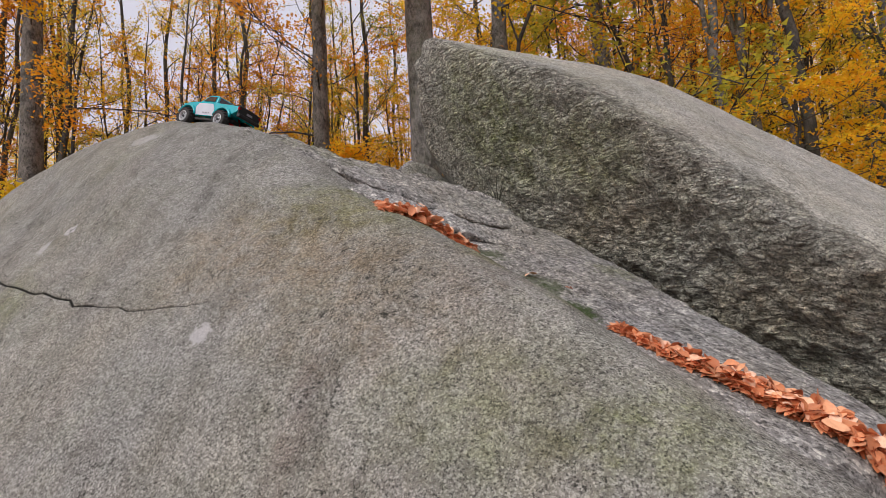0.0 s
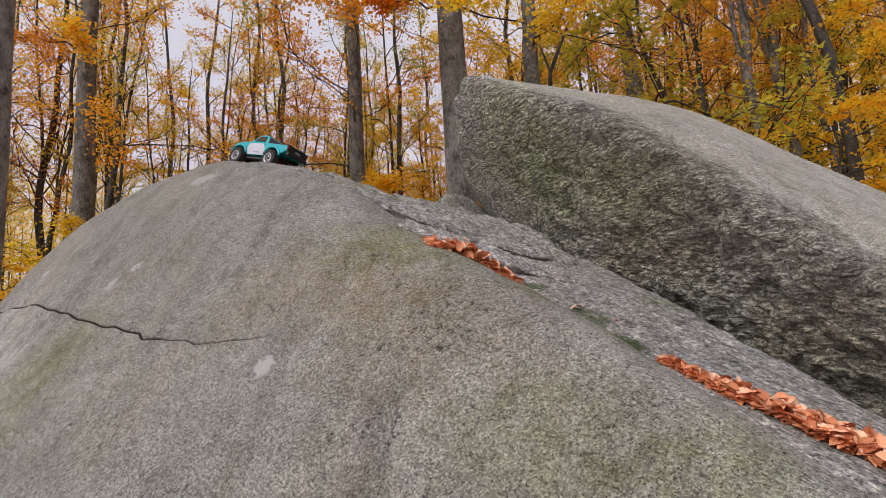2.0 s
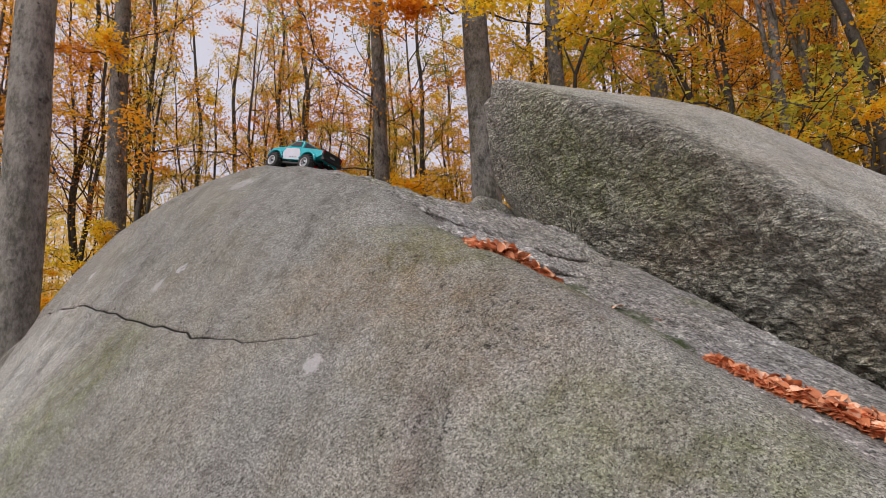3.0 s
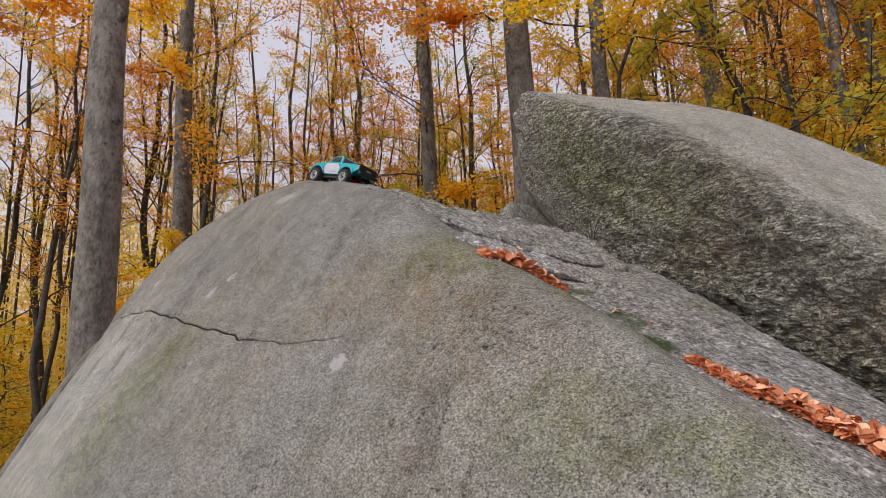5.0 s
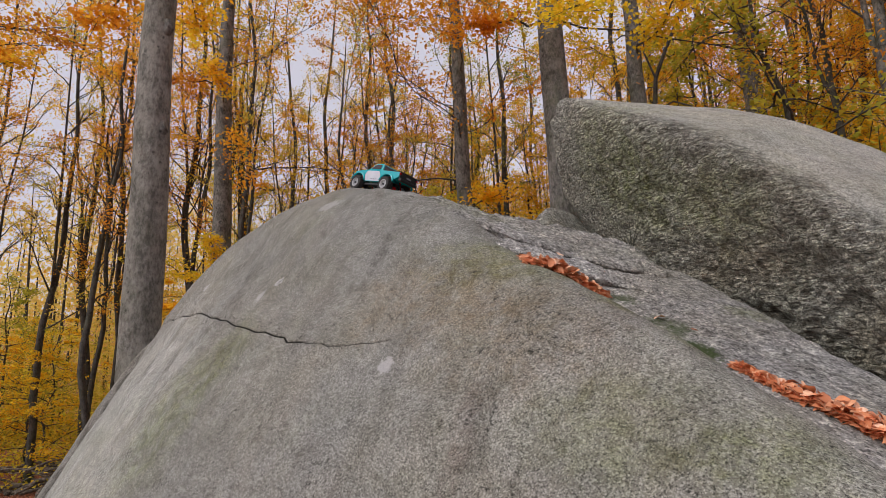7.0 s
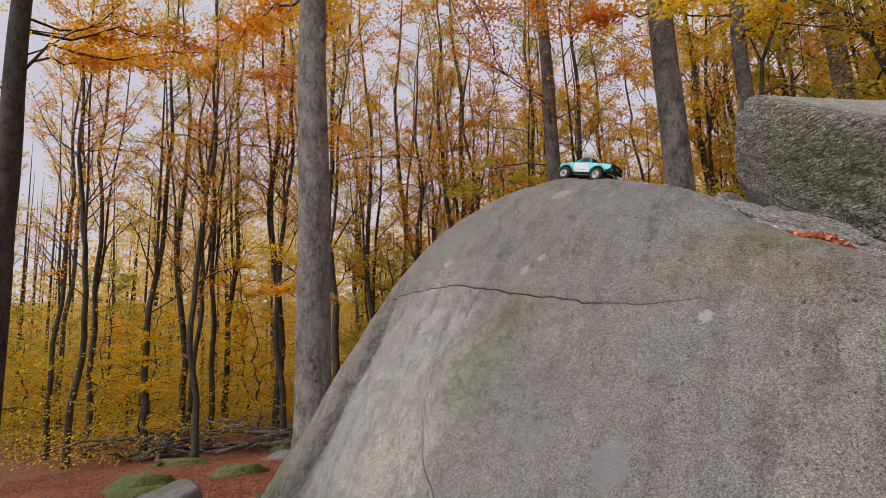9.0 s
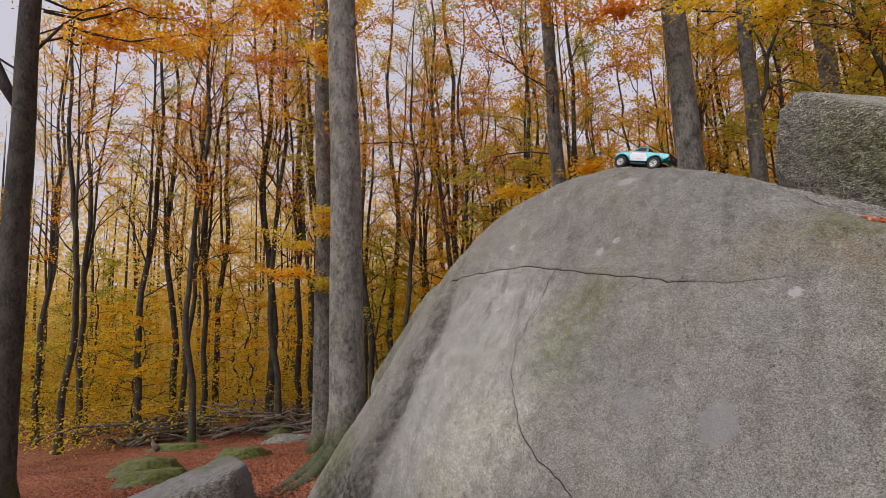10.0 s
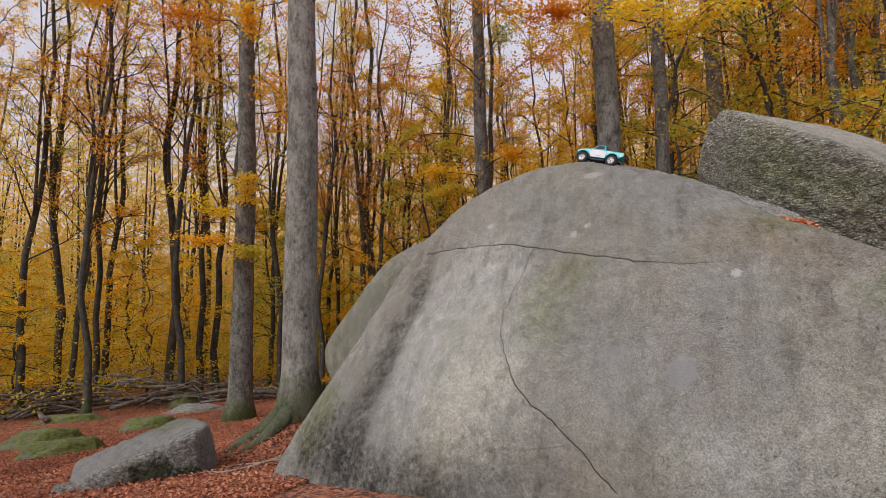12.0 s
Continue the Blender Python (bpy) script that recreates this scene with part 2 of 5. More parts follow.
# washes tint the grain beneath them, some darker, some paler
MOSS_SHADE = (0.20, 0.225, 0.14)
ALGAE, DARK_WASH, PALE, EARTH, ROSE = (0.60, 0.68, 0.30), (0.20, 0.19, 0.175), (1.62, 1.66, 1.66), (0.82, 0.66, 0.48), (0.72, 0.62, 0.62)
WASHES = (ALGAE, DARK_WASH, PALE, EARTH, ROSE, MOSS_SHADE)
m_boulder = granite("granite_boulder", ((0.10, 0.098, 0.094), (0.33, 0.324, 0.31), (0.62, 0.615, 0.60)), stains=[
    ((-0.86, 2.24, 2.03), (0.036, 0.034, 0.034), LICHEN, 0.62, 0.12),
    ((-1.99, 3.14, 3.03), (0.09, 0.065, 0.04), LICHEN, 0.4, 0.12),
    ((-1.99, 2.73, 2.50), (0.03, 0.03, 0.03), LICHEN, 0.65, 0.12),
    ((-2.98, 2.98, 2.57), (0.03, 0.03, 0.03), LICHEN, 0.6, 0.3),
    ((-4.57, 2.89, 1.29), (0.06, 0.05, 0.05), LICHEN, 0.6, 0.2),
    ((-2.11, 2.70, 2.42), (0.03, 0.03, 0.06), LICHEN, 0.5, 0.3),
    ((-1.27, 1.82, 1.34), (0.095, 0.09, 0.13), SCAR, 0.7, 0.15),
    ((-1.72, 1.95, 1.42), (0.12, 0.1, 0.10), SCAR, 0.5, 0.3),
    # paler front panel, the grain only lightened
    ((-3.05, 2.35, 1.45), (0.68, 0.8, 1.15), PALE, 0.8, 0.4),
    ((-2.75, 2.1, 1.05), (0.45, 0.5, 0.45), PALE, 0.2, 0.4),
    ((-5.1, 4.5, 1.8), (0.6, 0.5, 0.7), ALGAE, 0.4, 0.5),
    ((-5.6, 4.5, 1.1), (0.4, 0.5, 0.5), ALGAE, 0.4, 0.5),
    ((0.25, 1.9, 1.25), (0.12, 0.3, 0.5), ROSE, 0.7, 0.6),
    ((-0.1, 1.8, 1.35), (0.10, 0.3, 0.5), ROSE, 0.6, 0.6),
    ((-0.4, 2.0, 1.75), (0.05, 0.2, 0.25), ROSE, 0.7, 0.6),
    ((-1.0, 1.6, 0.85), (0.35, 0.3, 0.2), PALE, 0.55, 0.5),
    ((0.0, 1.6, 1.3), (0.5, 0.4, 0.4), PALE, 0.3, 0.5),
    ((0.44, 1.99, 1.81), (0.16, 0.15, 0.12), ALGAE, 0.6, 0.5),
    ((0.1, 2.0, 1.84), (0.25, 0.2, 0.16), ALGAE, 0.45, 0.6),
    ((0.55, 1.75, 1.55), (0.3, 0.2, 0.2), ALGAE, 0.4, 0.6),
    ((-0.47, 2.58, 2.47), (0.34, 0.25, 0.14), ALGAE, 0.7, 0.6),
    ((0.0, 2.58, 2.2), (0.2, 0.14, 0.12), ALGAE, 0.9, 0.5),
    ((-0.22, 2.72, 2.33), (0.2, 0.14, 0.12), ALGAE, 0.9, 0.5),
    ((0.22, 2.42, 2.05), (0.2, 0.12, 0.1), ALGAE, 0.9, 0.5),
    ((-0.75, 2.5, 2.3), (0.4, 0.3, 0.2), EARTH, 0.7, 0.6),
    ((-0.3, 2.3, 2.1), (0.35, 0.3, 0.2), EARTH, 0.6, 0.6),
    ((-2.27, 2.29, 1.80), (0.25, 0.3, 0.40), ALGAE, 0.6, 0.6),
    ((-2.05, 2.5, 2.1), (0.14, 0.2, 0.18), ALGAE, 0.6, 0.5),
    ((-4.75, 2.57, 0.66), (0.30, 0.4, 0.35), ALGAE, 0.9, 0.5),
    ((-4.5, 2.3, 0.42), (0.5, 0.4, 0.36), DARK_WASH, 1.0, 0.6),
    ((-4.0, 2.05, 0.25), (0.4, 0.4, 0.32), DARK_WASH, 0.95, 0.6),
    ((-3.4, 1.9, 0.25), (0.5, 0.4, 0.33), DARK_WASH, 0.9, 0.6),
    ((-2.7, 1.7, 0.2), (0.7, 0.5, 0.45), DARK_WASH, 0.65, 0.6),
    ((-1.21, 2.76, 2.68), (0.045, 0.25, 0.24), DARK_WASH, 0.55, 0.5),
    ((-0.35, 2.05, 1.83), (0.05, 0.2, 0.18), DARK_WASH, 0.45, 0.5),
    # darker grain down the runnel
    ((-3.70, 2.85, 2.0), (0.12, 0.3, 0.32), DARK_WASH, 0.8, 0.55),
    ((-3.84, 2.62, 1.55), (0.15, 0.25, 0.32), DARK_WASH, 0.8, 0.55),
    ((-3.98, 2.45, 1.12), (0.18, 0.25, 0.32), DARK_WASH, 0.8, 0.55),
    ((-4.14, 2.28, 0.7), (0.22, 0.25, 0.32), DARK_WASH, 0.8, 0.55),
    ((-2.72, 2.55, 2.08), (0.03, 0.1, 0.15), DARK_WASH, 0.65, 0.5),
    ((-3.05, 2.62, 2.0), (0.035, 0.12, 0.14), DARK_WASH, 0.6, 0.5),
    ((-2.9, 2.0, 0.55), (0.07, 0.1, 0.22), DARK_WASH, 0.5, 0.5),
    ((-3.3, 2.0, 0.5), (0.06, 0.1, 0.2), DARK_WASH, 0.5, 0.5),
    ((-0.2, 1.75, 1.45), (0.05, 0.12, 0.28), DARK_WASH, 0.4, 0.5),
    ((-0.6, 1.85, 1.5), (0.05, 0.12, 0.25), DARK_WASH, 0.35, 0.5),
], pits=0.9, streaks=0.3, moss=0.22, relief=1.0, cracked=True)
m_overhang = granite("granite_overhang", ((0.09, 0.088, 0.083), (0.45, 0.442, 0.418), (0.80, 0.79, 0.755)), stains=[
    ((-0.45, 4.05, 3.25), (0.4, 0.4, 0.40), ALGAE, 0.65, 0.6),
    ((-0.2, 3.8, 2.95), (0.4, 0.35, 0.25), ALGAE, 0.6, 0.6),
    ((0.2, 3.5, 2.75), (0.3, 0.3, 0.2), ALGAE, 0.6, 0.6),
    ((0.75, 2.95, 2.5), (0.1, 0.1, 0.07), ALGAE, 0.6, 0.5),
    ((0.1, 3.55, 2.45), (0.5, 0.5, 0.12), EARTH, 0.5, 0.6),
    ((0.8, 3.0, 2.05), (0.5, 0.5, 0.14), EARTH, 0.5, 0.6),
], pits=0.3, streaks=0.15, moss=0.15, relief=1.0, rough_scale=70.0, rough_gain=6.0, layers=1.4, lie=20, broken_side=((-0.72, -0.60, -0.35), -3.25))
m_block = granite("granite_block", ((0.13, 0.13, 0.13), (0.235, 0.237, 0.24), (0.33, 0.332, 0.335)), pits=0.2, moss=0.45, crystal=160.0, relief=0.9, rough_scale=9.0, rough_gain=2.5, layers=1.6)
m_brokenblock = granite("granite_broken_block", ((0.17, 0.17, 0.172), (0.245, 0.245, 0.25), (0.32, 0.32, 0.325)), stains=[
    # mossy facet turned from the sun, its shade painted into the tint
    ((0.5, -0.35, -0.15), (0.55, 0.55, 0.42), MOSS_SHADE, 1.0, 0.15),
    ((-0.2, 0.55, 0.4), (0.5, 0.25, 0.2), (0.10, 0.13, 0.04), 0.8, 0.5),
], pits=0.2, moss=0.3, crystal=420.0, relief=0.8, rough_scale=34.0, rough_gain=3.0, layers=1.6, broken_side=((0.72, -0.69, 0.05), 0.36))
m_ledge = granite("granite_ledge", ((0.12, 0.117, 0.12), (0.37, 0.358, 0.368), (0.66, 0.65, 0.66)), stains=[
    ((-1.0, 3.15, 2.9), (0.35, 0.2, 0.2), ALGAE, 0.5, 0.5),
    ((0.10, 2.60, 2.15), (0.10, 0.16, 0.08), (0.07, 0.10, 0.03), 0.95, 0.5),
    ((0.22, 2.47, 2.06), (0.08, 0.08, 0.06), (0.06, 0.09, 0.025), 0.95, 0.4),
    ((-0.08, 2.86, 2.30), (0.08, 0.08, 0.06), (0.07, 0.10, 0.03), 0.8, 0.4),
    ((0.33, 3.2, 2.2), (0.1, 0.1, 0.08), ALGAE, 0.6, 0.5),
], pits=0.5, moss=0.2, rough_scale=30.0, rough_gain=3.0, crystal=200.0, relief=1.0, layers=1.4, lie=38)
m_mossrock = granite("granite_mossy", ((0.07, 0.07, 0.065), (0.2, 0.2, 0.185), (0.36, 0.35, 0.33)), moss=0.9, relief=0.7)


def bark(name, lo, hi, green):
    """Smooth beech bark: grey blotches, scars, dark specks and algae."""
    n = Nodes(name)
    blot = n.noise(3.2, 7, 0.7, n.stretch(1.6, 1.6, 0.9))
    fine = n.noise(26.0, 5, 0.7, n.stretch(1.0, 1.0, 0.55))
    col = n.ramp(n.calc("ADD", n.calc("MULTIPLY", blot, 0.6), n.calc("MULTIPLY", fine, 0.4)), [(0.41, lo), (0.57, hi)])
    bent = n.t.nodes.new("ShaderNodeVectorMath")
    bent.operation = "MULTIPLY_ADD"
    bent.inputs[1].default_value = (0.25, 0.25, 0.25)
    warp = n.t.nodes.new("ShaderNodeTexNoise")
    warp.inputs["Scale"].default_value = 6.0
    n.link(n.coord, warp.inputs["Vector"])
    n.link(warp.outputs["Color"], bent.inputs[0])
    n.link(n.stretch(1.3, 1.3, 1.0), bent.inputs[2])
    marks = n.calc("MULTIPLY", n.ramp(n.voronoi(8.0, "Distance", bent.outputs[0]), [(0.16, 1.0), (0.3, 0.0)]), n.ramp(n.noise(2.0, 4, 0.7), [(0.45, 0.0), (0.6, 1.0)]))
    specks = n.calc("MAXIMUM", marks, n.ramp(n.noise(14.0, 6, 0.8, n.stretch(1.0, 1.0, 0.5)), [(0.58, 0.0), (0.68, 0.7)]))
    col = n.mix(n.calc("MULTIPLY", specks, 0.85), col, tuple(c * 0.35 for c in lo))
    col = n.mix(n.calc("MULTIPLY", n.ramp(n.noise(1.3, 6, 0.75), [(0.48, 0.0), (0.66, 1.0)]), green), col, (0.075, 0.085, 0.03))
    up = n.node("ShaderNodeSeparateXYZ", Vector=n.coord).outputs["Z"]
    sleeve = n.ramp(n.calc("ADD", n.calc("MULTIPLY", up, 0.6), n.calc("MULTIPLY_ADD", n.noise(5.0, 5, 0.7), 1.2, -0.6)), [(0.1, 1.0), (0.42, 0.0)])
    col = n.mix(n.calc("MULTIPLY", sleeve, min(1.0, green * 1.8)), col, (0.085, 0.115, 0.025))
    rings = n.noise(1.0, 4, 0.65, n.stretch(2.5, 2.5, 16))
    h = n.calc("ADD", fine, n.calc("MULTIPLY", rings, 0.35))
    return n.finish(col, 0.85, n.bump(h, 1.0, 0.035))


m_pale_bark = bark("pale_beech_bark", (0.11, 0.103, 0.088), (0.33, 0.312, 0.272), 0.35)
m_bark = bark("beech_bark", (0.05, 0.047, 0.041), (0.24, 0.228, 0.203), 0.5)
m_root = bark("root_bark", (0.035, 0.034, 0.024), (0.13, 0.12, 0.095), 0.2)
m_dark_bark = bark("dark_bark", (0.022, 0.020, 0.017), (0.09, 0.081, 0.068), 0.4)
m_palewood = bark("pale_dead_wood", (0.16, 0.115, 0.085), (0.42, 0.33, 0.26), 0.0)
m_deadwood = bark("dead_wood", (0.055, 0.045, 0.036), (0.25, 0.205, 0.165), 0.0)


def foliage(name, stops, through=0.45):
    """Thin autumn leaves: each leaf its own tint, and light shining through."""
    n = Nodes(name)
    geo = n.t.nodes.new("ShaderNodeNewGeometry")
    info = n.t.nodes.new("ShaderNodeObjectInfo")
    clump = n.calc("MULTIPLY_ADD", n.noise(0.45, 3, 0.6), 2.4, -0.7, clamp=True)
    f = n.calc("ADD", n.calc("MULTIPLY", geo.outputs["Random Per Island"], 0.42), n.calc("ADD", n.calc("MULTIPLY", info.outputs["Random"], 0.26), n.calc("MULTIPLY", clump, 0.32)))
    col = n.ramp(f, stops)
    d = n.node("ShaderNodeBsdfPrincipled", Roughness=0.6)
    d.inputs["Specular IOR Level"].default_value = 0.25
    n.link(col, d.inputs["Base Color"])
    tr = n.t.nodes.new("ShaderNodeBsdfTranslucent")
    n.link(col, tr.inputs["Color"])
    mx = n.node("ShaderNodeMixShader", Fac=through)
    n.link(d.outputs[0], mx.inputs[1])
    n.link(tr.outputs[0], mx.inputs[2])
    n.link(mx.outputs[0], n.out.inputs["Surface"])
    return n.m


m_gold = foliage("gold_leaves", [(0.0, (0.34, 0.34, 0.035)), (0.2, (0.66, 0.53, 0.035)), (0.45, (0.93, 0.64, 0.04)), (0.7, (0.92, 0.48, 0.03)), (1.0, (0.74, 0.28, 0.025))], 0.72)
m_rust = foliage("rust_leaves", [(0.0, (0.92, 0.62, 0.045)), (0.35, (0.90, 0.45, 0.035)), (0.7, (0.74, 0.29, 0.03)), (1.0, (0.40, 0.13, 0.03))], 0.68)
m_lime = foliage("lime_leaves", [(0.0, (0.20, 0.25, 0.04)), (0.35, (0.44, 0.42, 0.05)), (0.65, (0.80, 0.58, 0.06)), (1.0, (0.86, 0.46, 0.05))], 0.6)
# far leaves paler and bluer: the distance haze is mixed into the colours
m_hazed = foliage("hazed_leaves", [(0.0, (0.42, 0.42, 0.16)), (0.3, (0.80, 0.64, 0.16)), (0.6, (0.92, 0.62, 0.16)), (0.85, (0.88, 0.48, 0.15)), (1.0, (0.62, 0.33, 0.16))], 0.6)
m_regrowth = foliage("regrowth_leaves", [(0.0, (0.20, 0.25, 0.035)), (0.45, (0.50, 0.46, 0.05)), (0.8, (0.82, 0.60, 0.06)), (1.0, (0.84, 0.46, 0.05))], 0.65)
m_drift = foliage("drift_leaves", [(0.0, (0.92, 0.60, 0.42)), (0.35, (0.86, 0.42, 0.23)), (0.7, (0.72, 0.27, 0.12)), (1.0, (0.34, 0.10, 0.045))], 0.3)
m_fallen = foliage("fallen_leaves", [(0.0, (0.74, 0.46, 0.31)), (0.25, (0.52, 0.22, 0.12)), (0.5, (0.32, 0.10, 0.05)), (0.75, (0.14, 0.045, 0.026)), (1.0, (0.05, 0.024, 0.016))], 0.1)


def litter():
    n = Nodes("leaf_litter")
    c = n.node("ShaderNodeSeparateColor", Color=n.voronoi(30.0, "Color")).outputs[0]
    col = n.ramp(c, [(0.1, (0.06, 0.024, 0.015)), (0.45, (0.25, 0.085, 0.042)), (0.8, (0.42, 0.17, 0.09))])
    col = n.mix(n.ramp(n.noise(0.6, 5, 0.7), [(0.52, 0.0), (0.7, 0.7)]), col, (0.07, 0.045, 0.03))
    h = n.calc("ADD", n.voronoi(16.0), n.noise(30.0, 4, 0.6))
    return n.finish(col, 0.85, n.bump(h, 0.9, 0.03))


m_litter = litter()


# ---- building helpers ----
def mesh_of(name, verts, faces, material, smooth=True):
    me = bpy.data.meshes.new(name)
    me.from_pydata([tuple(v) for v in verts], [], faces)
    me.materials.append(material)
    if smooth:
        me.shade_smooth()
    return me


def part(name, bm, material, parent, label="", smooth=False):
    """Links a bmesh as one mesh object under a thing or a part."""
    me = bpy.data.meshes.new(name)
    bm.to_mesh(me)
    bm.free()
    me.materials.append(material)
    if smooth:
        me.shade_smooth()
    ob = new(name, me)
    ob.parent = parent
    return tagged(ob, label)


def surface(flats, k, p):
    """How far points lie outside a stone that is bounded by soft-edged flats (x, y, z of the normal, distance)."""
    a = np.array(flats)
    v = (p @ a[:, :3].T - a[:, 3]) * k
    m = v.max(-1, keepdims=True)
    return (m[..., 0] + np.log(np.exp(v - m).sum(-1))) / k


def radial(flats, k, centre, dirs):
    """Where rays from the stone's heart leave it."""
    lo, hi = np.zeros(len(dirs)), np.full(len(dirs), 14.0)
    for _ in range(20):
        mid = (lo + hi) / 2
        out = surface(flats, k, centre + dirs * mid[:, None]) > 0
        hi, lo = np.where(out, mid, hi), np.where(out, lo, mid)
    return centre + dirs * lo[:, None]


def cube_sphere(n):
    """Directions and quads of a sphere made from a cube's six sides."""
    index, dirs, faces = {}, [], []
    a = np.tan(np.linspace(-np.pi / 4, np.pi / 4, n + 1))
    for axis in range(3):
        for side in (-1, 1):
            ids = np.zeros((n + 1, n + 1), int)
            for i in range(n + 1):
                for j in range(n + 1):
                    p = [0.0, 0.0, 0.0]
                    p[axis], p[(axis + 1) % 3], p[(axis + 2) % 3] = side, a[i], a[j]
                    key = (round(p[0], 5), round(p[1], 5), round(p[2], 5))
                    if key not in index:
                        index[key] = len(dirs)
                        dirs.append(p)
                    ids[i, j] = index[key]
            for i in range(n):
                for j in range(n):
                    q = [int(ids[i, j]), int(ids[i + 1, j]), int(ids[i + 1, j + 1]), int(ids[i, j + 1])]
                    faces.append(q if side > 0 else q[::-1])
    d = np.array(dirs)
    return d / np.linalg.norm(d, axis=1, keepdims=True), faces


def line_distance(p, line):
    """How far points lie from a line of straight stretches."""
    best = np.full(len(p), 9.0)
    pts = np.array(line, float)
    for a, b in zip(pts[:-1], pts[1:]):
        ab = b - a
        close = np.flatnonzero(((p > np.minimum(a, b) - 0.45) & (p < np.maximum(a, b) + 0.45)).all(1))
        q = p[close] - a
        u = np.clip((q @ ab) / (ab @ ab), 0, 1)
        best[close] = np.minimum(best[close], np.linalg.norm(q - u[:, None] * ab, axis=1))
    return best


def wander(line, steps, amount, seed):
    """A line made finer and unsteady."""
    rng = np.random.RandomState(seed)
    pts = np.array(line, float)
    out = [pts[0]]
    for a, b in zip(pts[:-1], pts[1:]):
        for i in range(1, steps + 1):
            out.append(a + (b - a) * i / steps + rng.normal(0, amount, 3) * (i < steps))
    return np.array(out)


def stone_mesh(name, flats, k, centre, n, material, rough=((0.9, 0.02), (5.0, 0.010)), cracks=(), hollows=(), seed=0, fine=None, broken_side=None):
    """A boulder: soft-edged flats, weathered unevenly, with cracks cut into it and broad hollows. fine: (way, least height) of the side that gets a closer mesh."""
    centre = np.array(centre, float)
    dirs, faces = cube_sphere(n)
    base = radial(flats, k, centre, dirs)
    def laid(line):
        d = np.array(line, float) - centre
        return radial(flats, k, centre, d / np.linalg.norm(d, axis=1, keepdims=True))

    cracks = [(laid(line), width, depth) for line, width, depth in cracks]
    hollows = [(laid(line), width, depth) for line, width, depth in hollows]
    for reach, cuts in ((0.035, 5), (0.009, 3)) if cracks else ():
        near = np.full(len(base), 1e9)
        for line, width, depth in cracks:
            near = np.minimum(near, line_distance(base, line))
        bm = bmesh.new()
        vs = [bm.verts.new(p) for p in base]
        for f in faces:
            bm.faces.new([vs[i] for i in f])
        bm.verts.index_update()
        edges = [e for e in bm.edges if min(near[e.verts[0].index], near[e.verts[1].index]) < reach]
        bmesh.ops.subdivide_edges(bm, edges=edges, cuts=cuts, use_grid_fill=True)
        bm.verts.index_update()
        base = np.array([v.co[:] for v in bm.verts])
        faces = [[v.index for v in f.verts] for f in bm.faces]
        bm.free()
        d = base - centre
        dirs = d / np.linalg.norm(d, axis=1, keepdims=True)
        base = radial(flats, k, centre, dirs)
    if fine is not None:
        q = np.array([f for f in faces if len(f) == 4])
        a, b, c, d = (base[q[:, i]] for i in range(4))
        nrm = np.cross(c - a, d - b)
        nrm /= np.linalg.norm(nrm, axis=1, keepdims=True) + 1e-12
        mark = (nrm @ np.array(fine[0]) > 0.15) & (a[:, 2] > fine[1])
        bm = bmesh.new()
        vs = [bm.verts.new(p) for p in base]
        fs = [bm.faces.new([vs[i] for i in f]) for f in q]
        todo = {e for f, m in zip(fs, mark) if m for e in f.edges}
        bmesh.ops.subdivide_edges(bm, edges=list(todo), cuts=1, use_grid_fill=True)
        bm.verts.index_update()
        base = np.array([v.co[:] for v in bm.verts])
        faces = [[v.index for v in f.verts] for f in bm.faces]
        bm.free()
        d = base - centre
        dirs = d / np.linalg.norm(d, axis=1, keepdims=True)
        base = radial(flats, k, centre, dirs)
    off = np.zeros(len(base))
    coarse = np.ones(len(base))
    if broken_side:
        depth = base @ np.array(broken_side[0]) - broken_side[1]
        coarse = 0.18 + 0.82 * np.clip((depth + 0.16) / 0.12, 0, 1)
    for scale, amount in rough:
        off += (coarse if scale > 3 else 1.0) * amount * np.array([noise.fractal(Vector(p) * scale + Vector((seed, 0, 0)), 0.9, 2.0, 4) for p in base])
    for line, width, depth in hollows:
        off -= depth * np.exp(-(line_distance(base, line) / width) ** 2)
    for line, width, depth in cracks:
        off -= depth * np.exp(-(line_distance(base, line) / width) ** 2)
    me = mesh_of(name, base + dirs * off[:, None], faces, material)
    if cracks:
        # crack darkness as colour: settled dirt and the shade of the depth
        crack_tone = np.zeros(len(base))
        for line, width, depth in cracks:
            crack_tone = np.maximum(crack_tone, min(1.0, depth / 0.012) * np.exp(-(line_distance(base, line) / (width * 0.9)) ** 2))
        me.attributes.new("crack_dark", "FLOAT", "POINT").data.foreach_set("value", crack_tone.astype(np.float32))
    return me


def ground_z(x, y):
    """The forest floor: falling away past the boulders to a flat shelf, rising into a bank behind them."""
    p = 0.74 + 0.12 * x - 0.06 * y
    shelf = -1.9
    z = shelf + math.log1p(math.exp(min(30.0, (p - shelf) * 3.0))) / 3.0
    z = min(z, 0.6) if x > -2 else z
    up = 0.7 * x + 0.5 * y - 3.5
    if up > 0:
        z += 0.26 * up if up < 40 else 10.4 + 0.1 * (up - 40)
    far = math.hypot(x + 6, y - 4) - 30
    if far > 0 and up <= 0:
        z += -0.06 * far if far < 30 else -1.8 + 0.12 * (far - 30) if far < 250 else 24.6
    z += 0.45 * math.exp(-((x + 6.35) ** 2 + (y - 4.6) ** 2) / 0.7)
    return z + 0.05 * noise.noise((x * 0.5, y * 0.5, 0)) + 0.25 * noise.noise((x * 0.09, y * 0.09, 5))


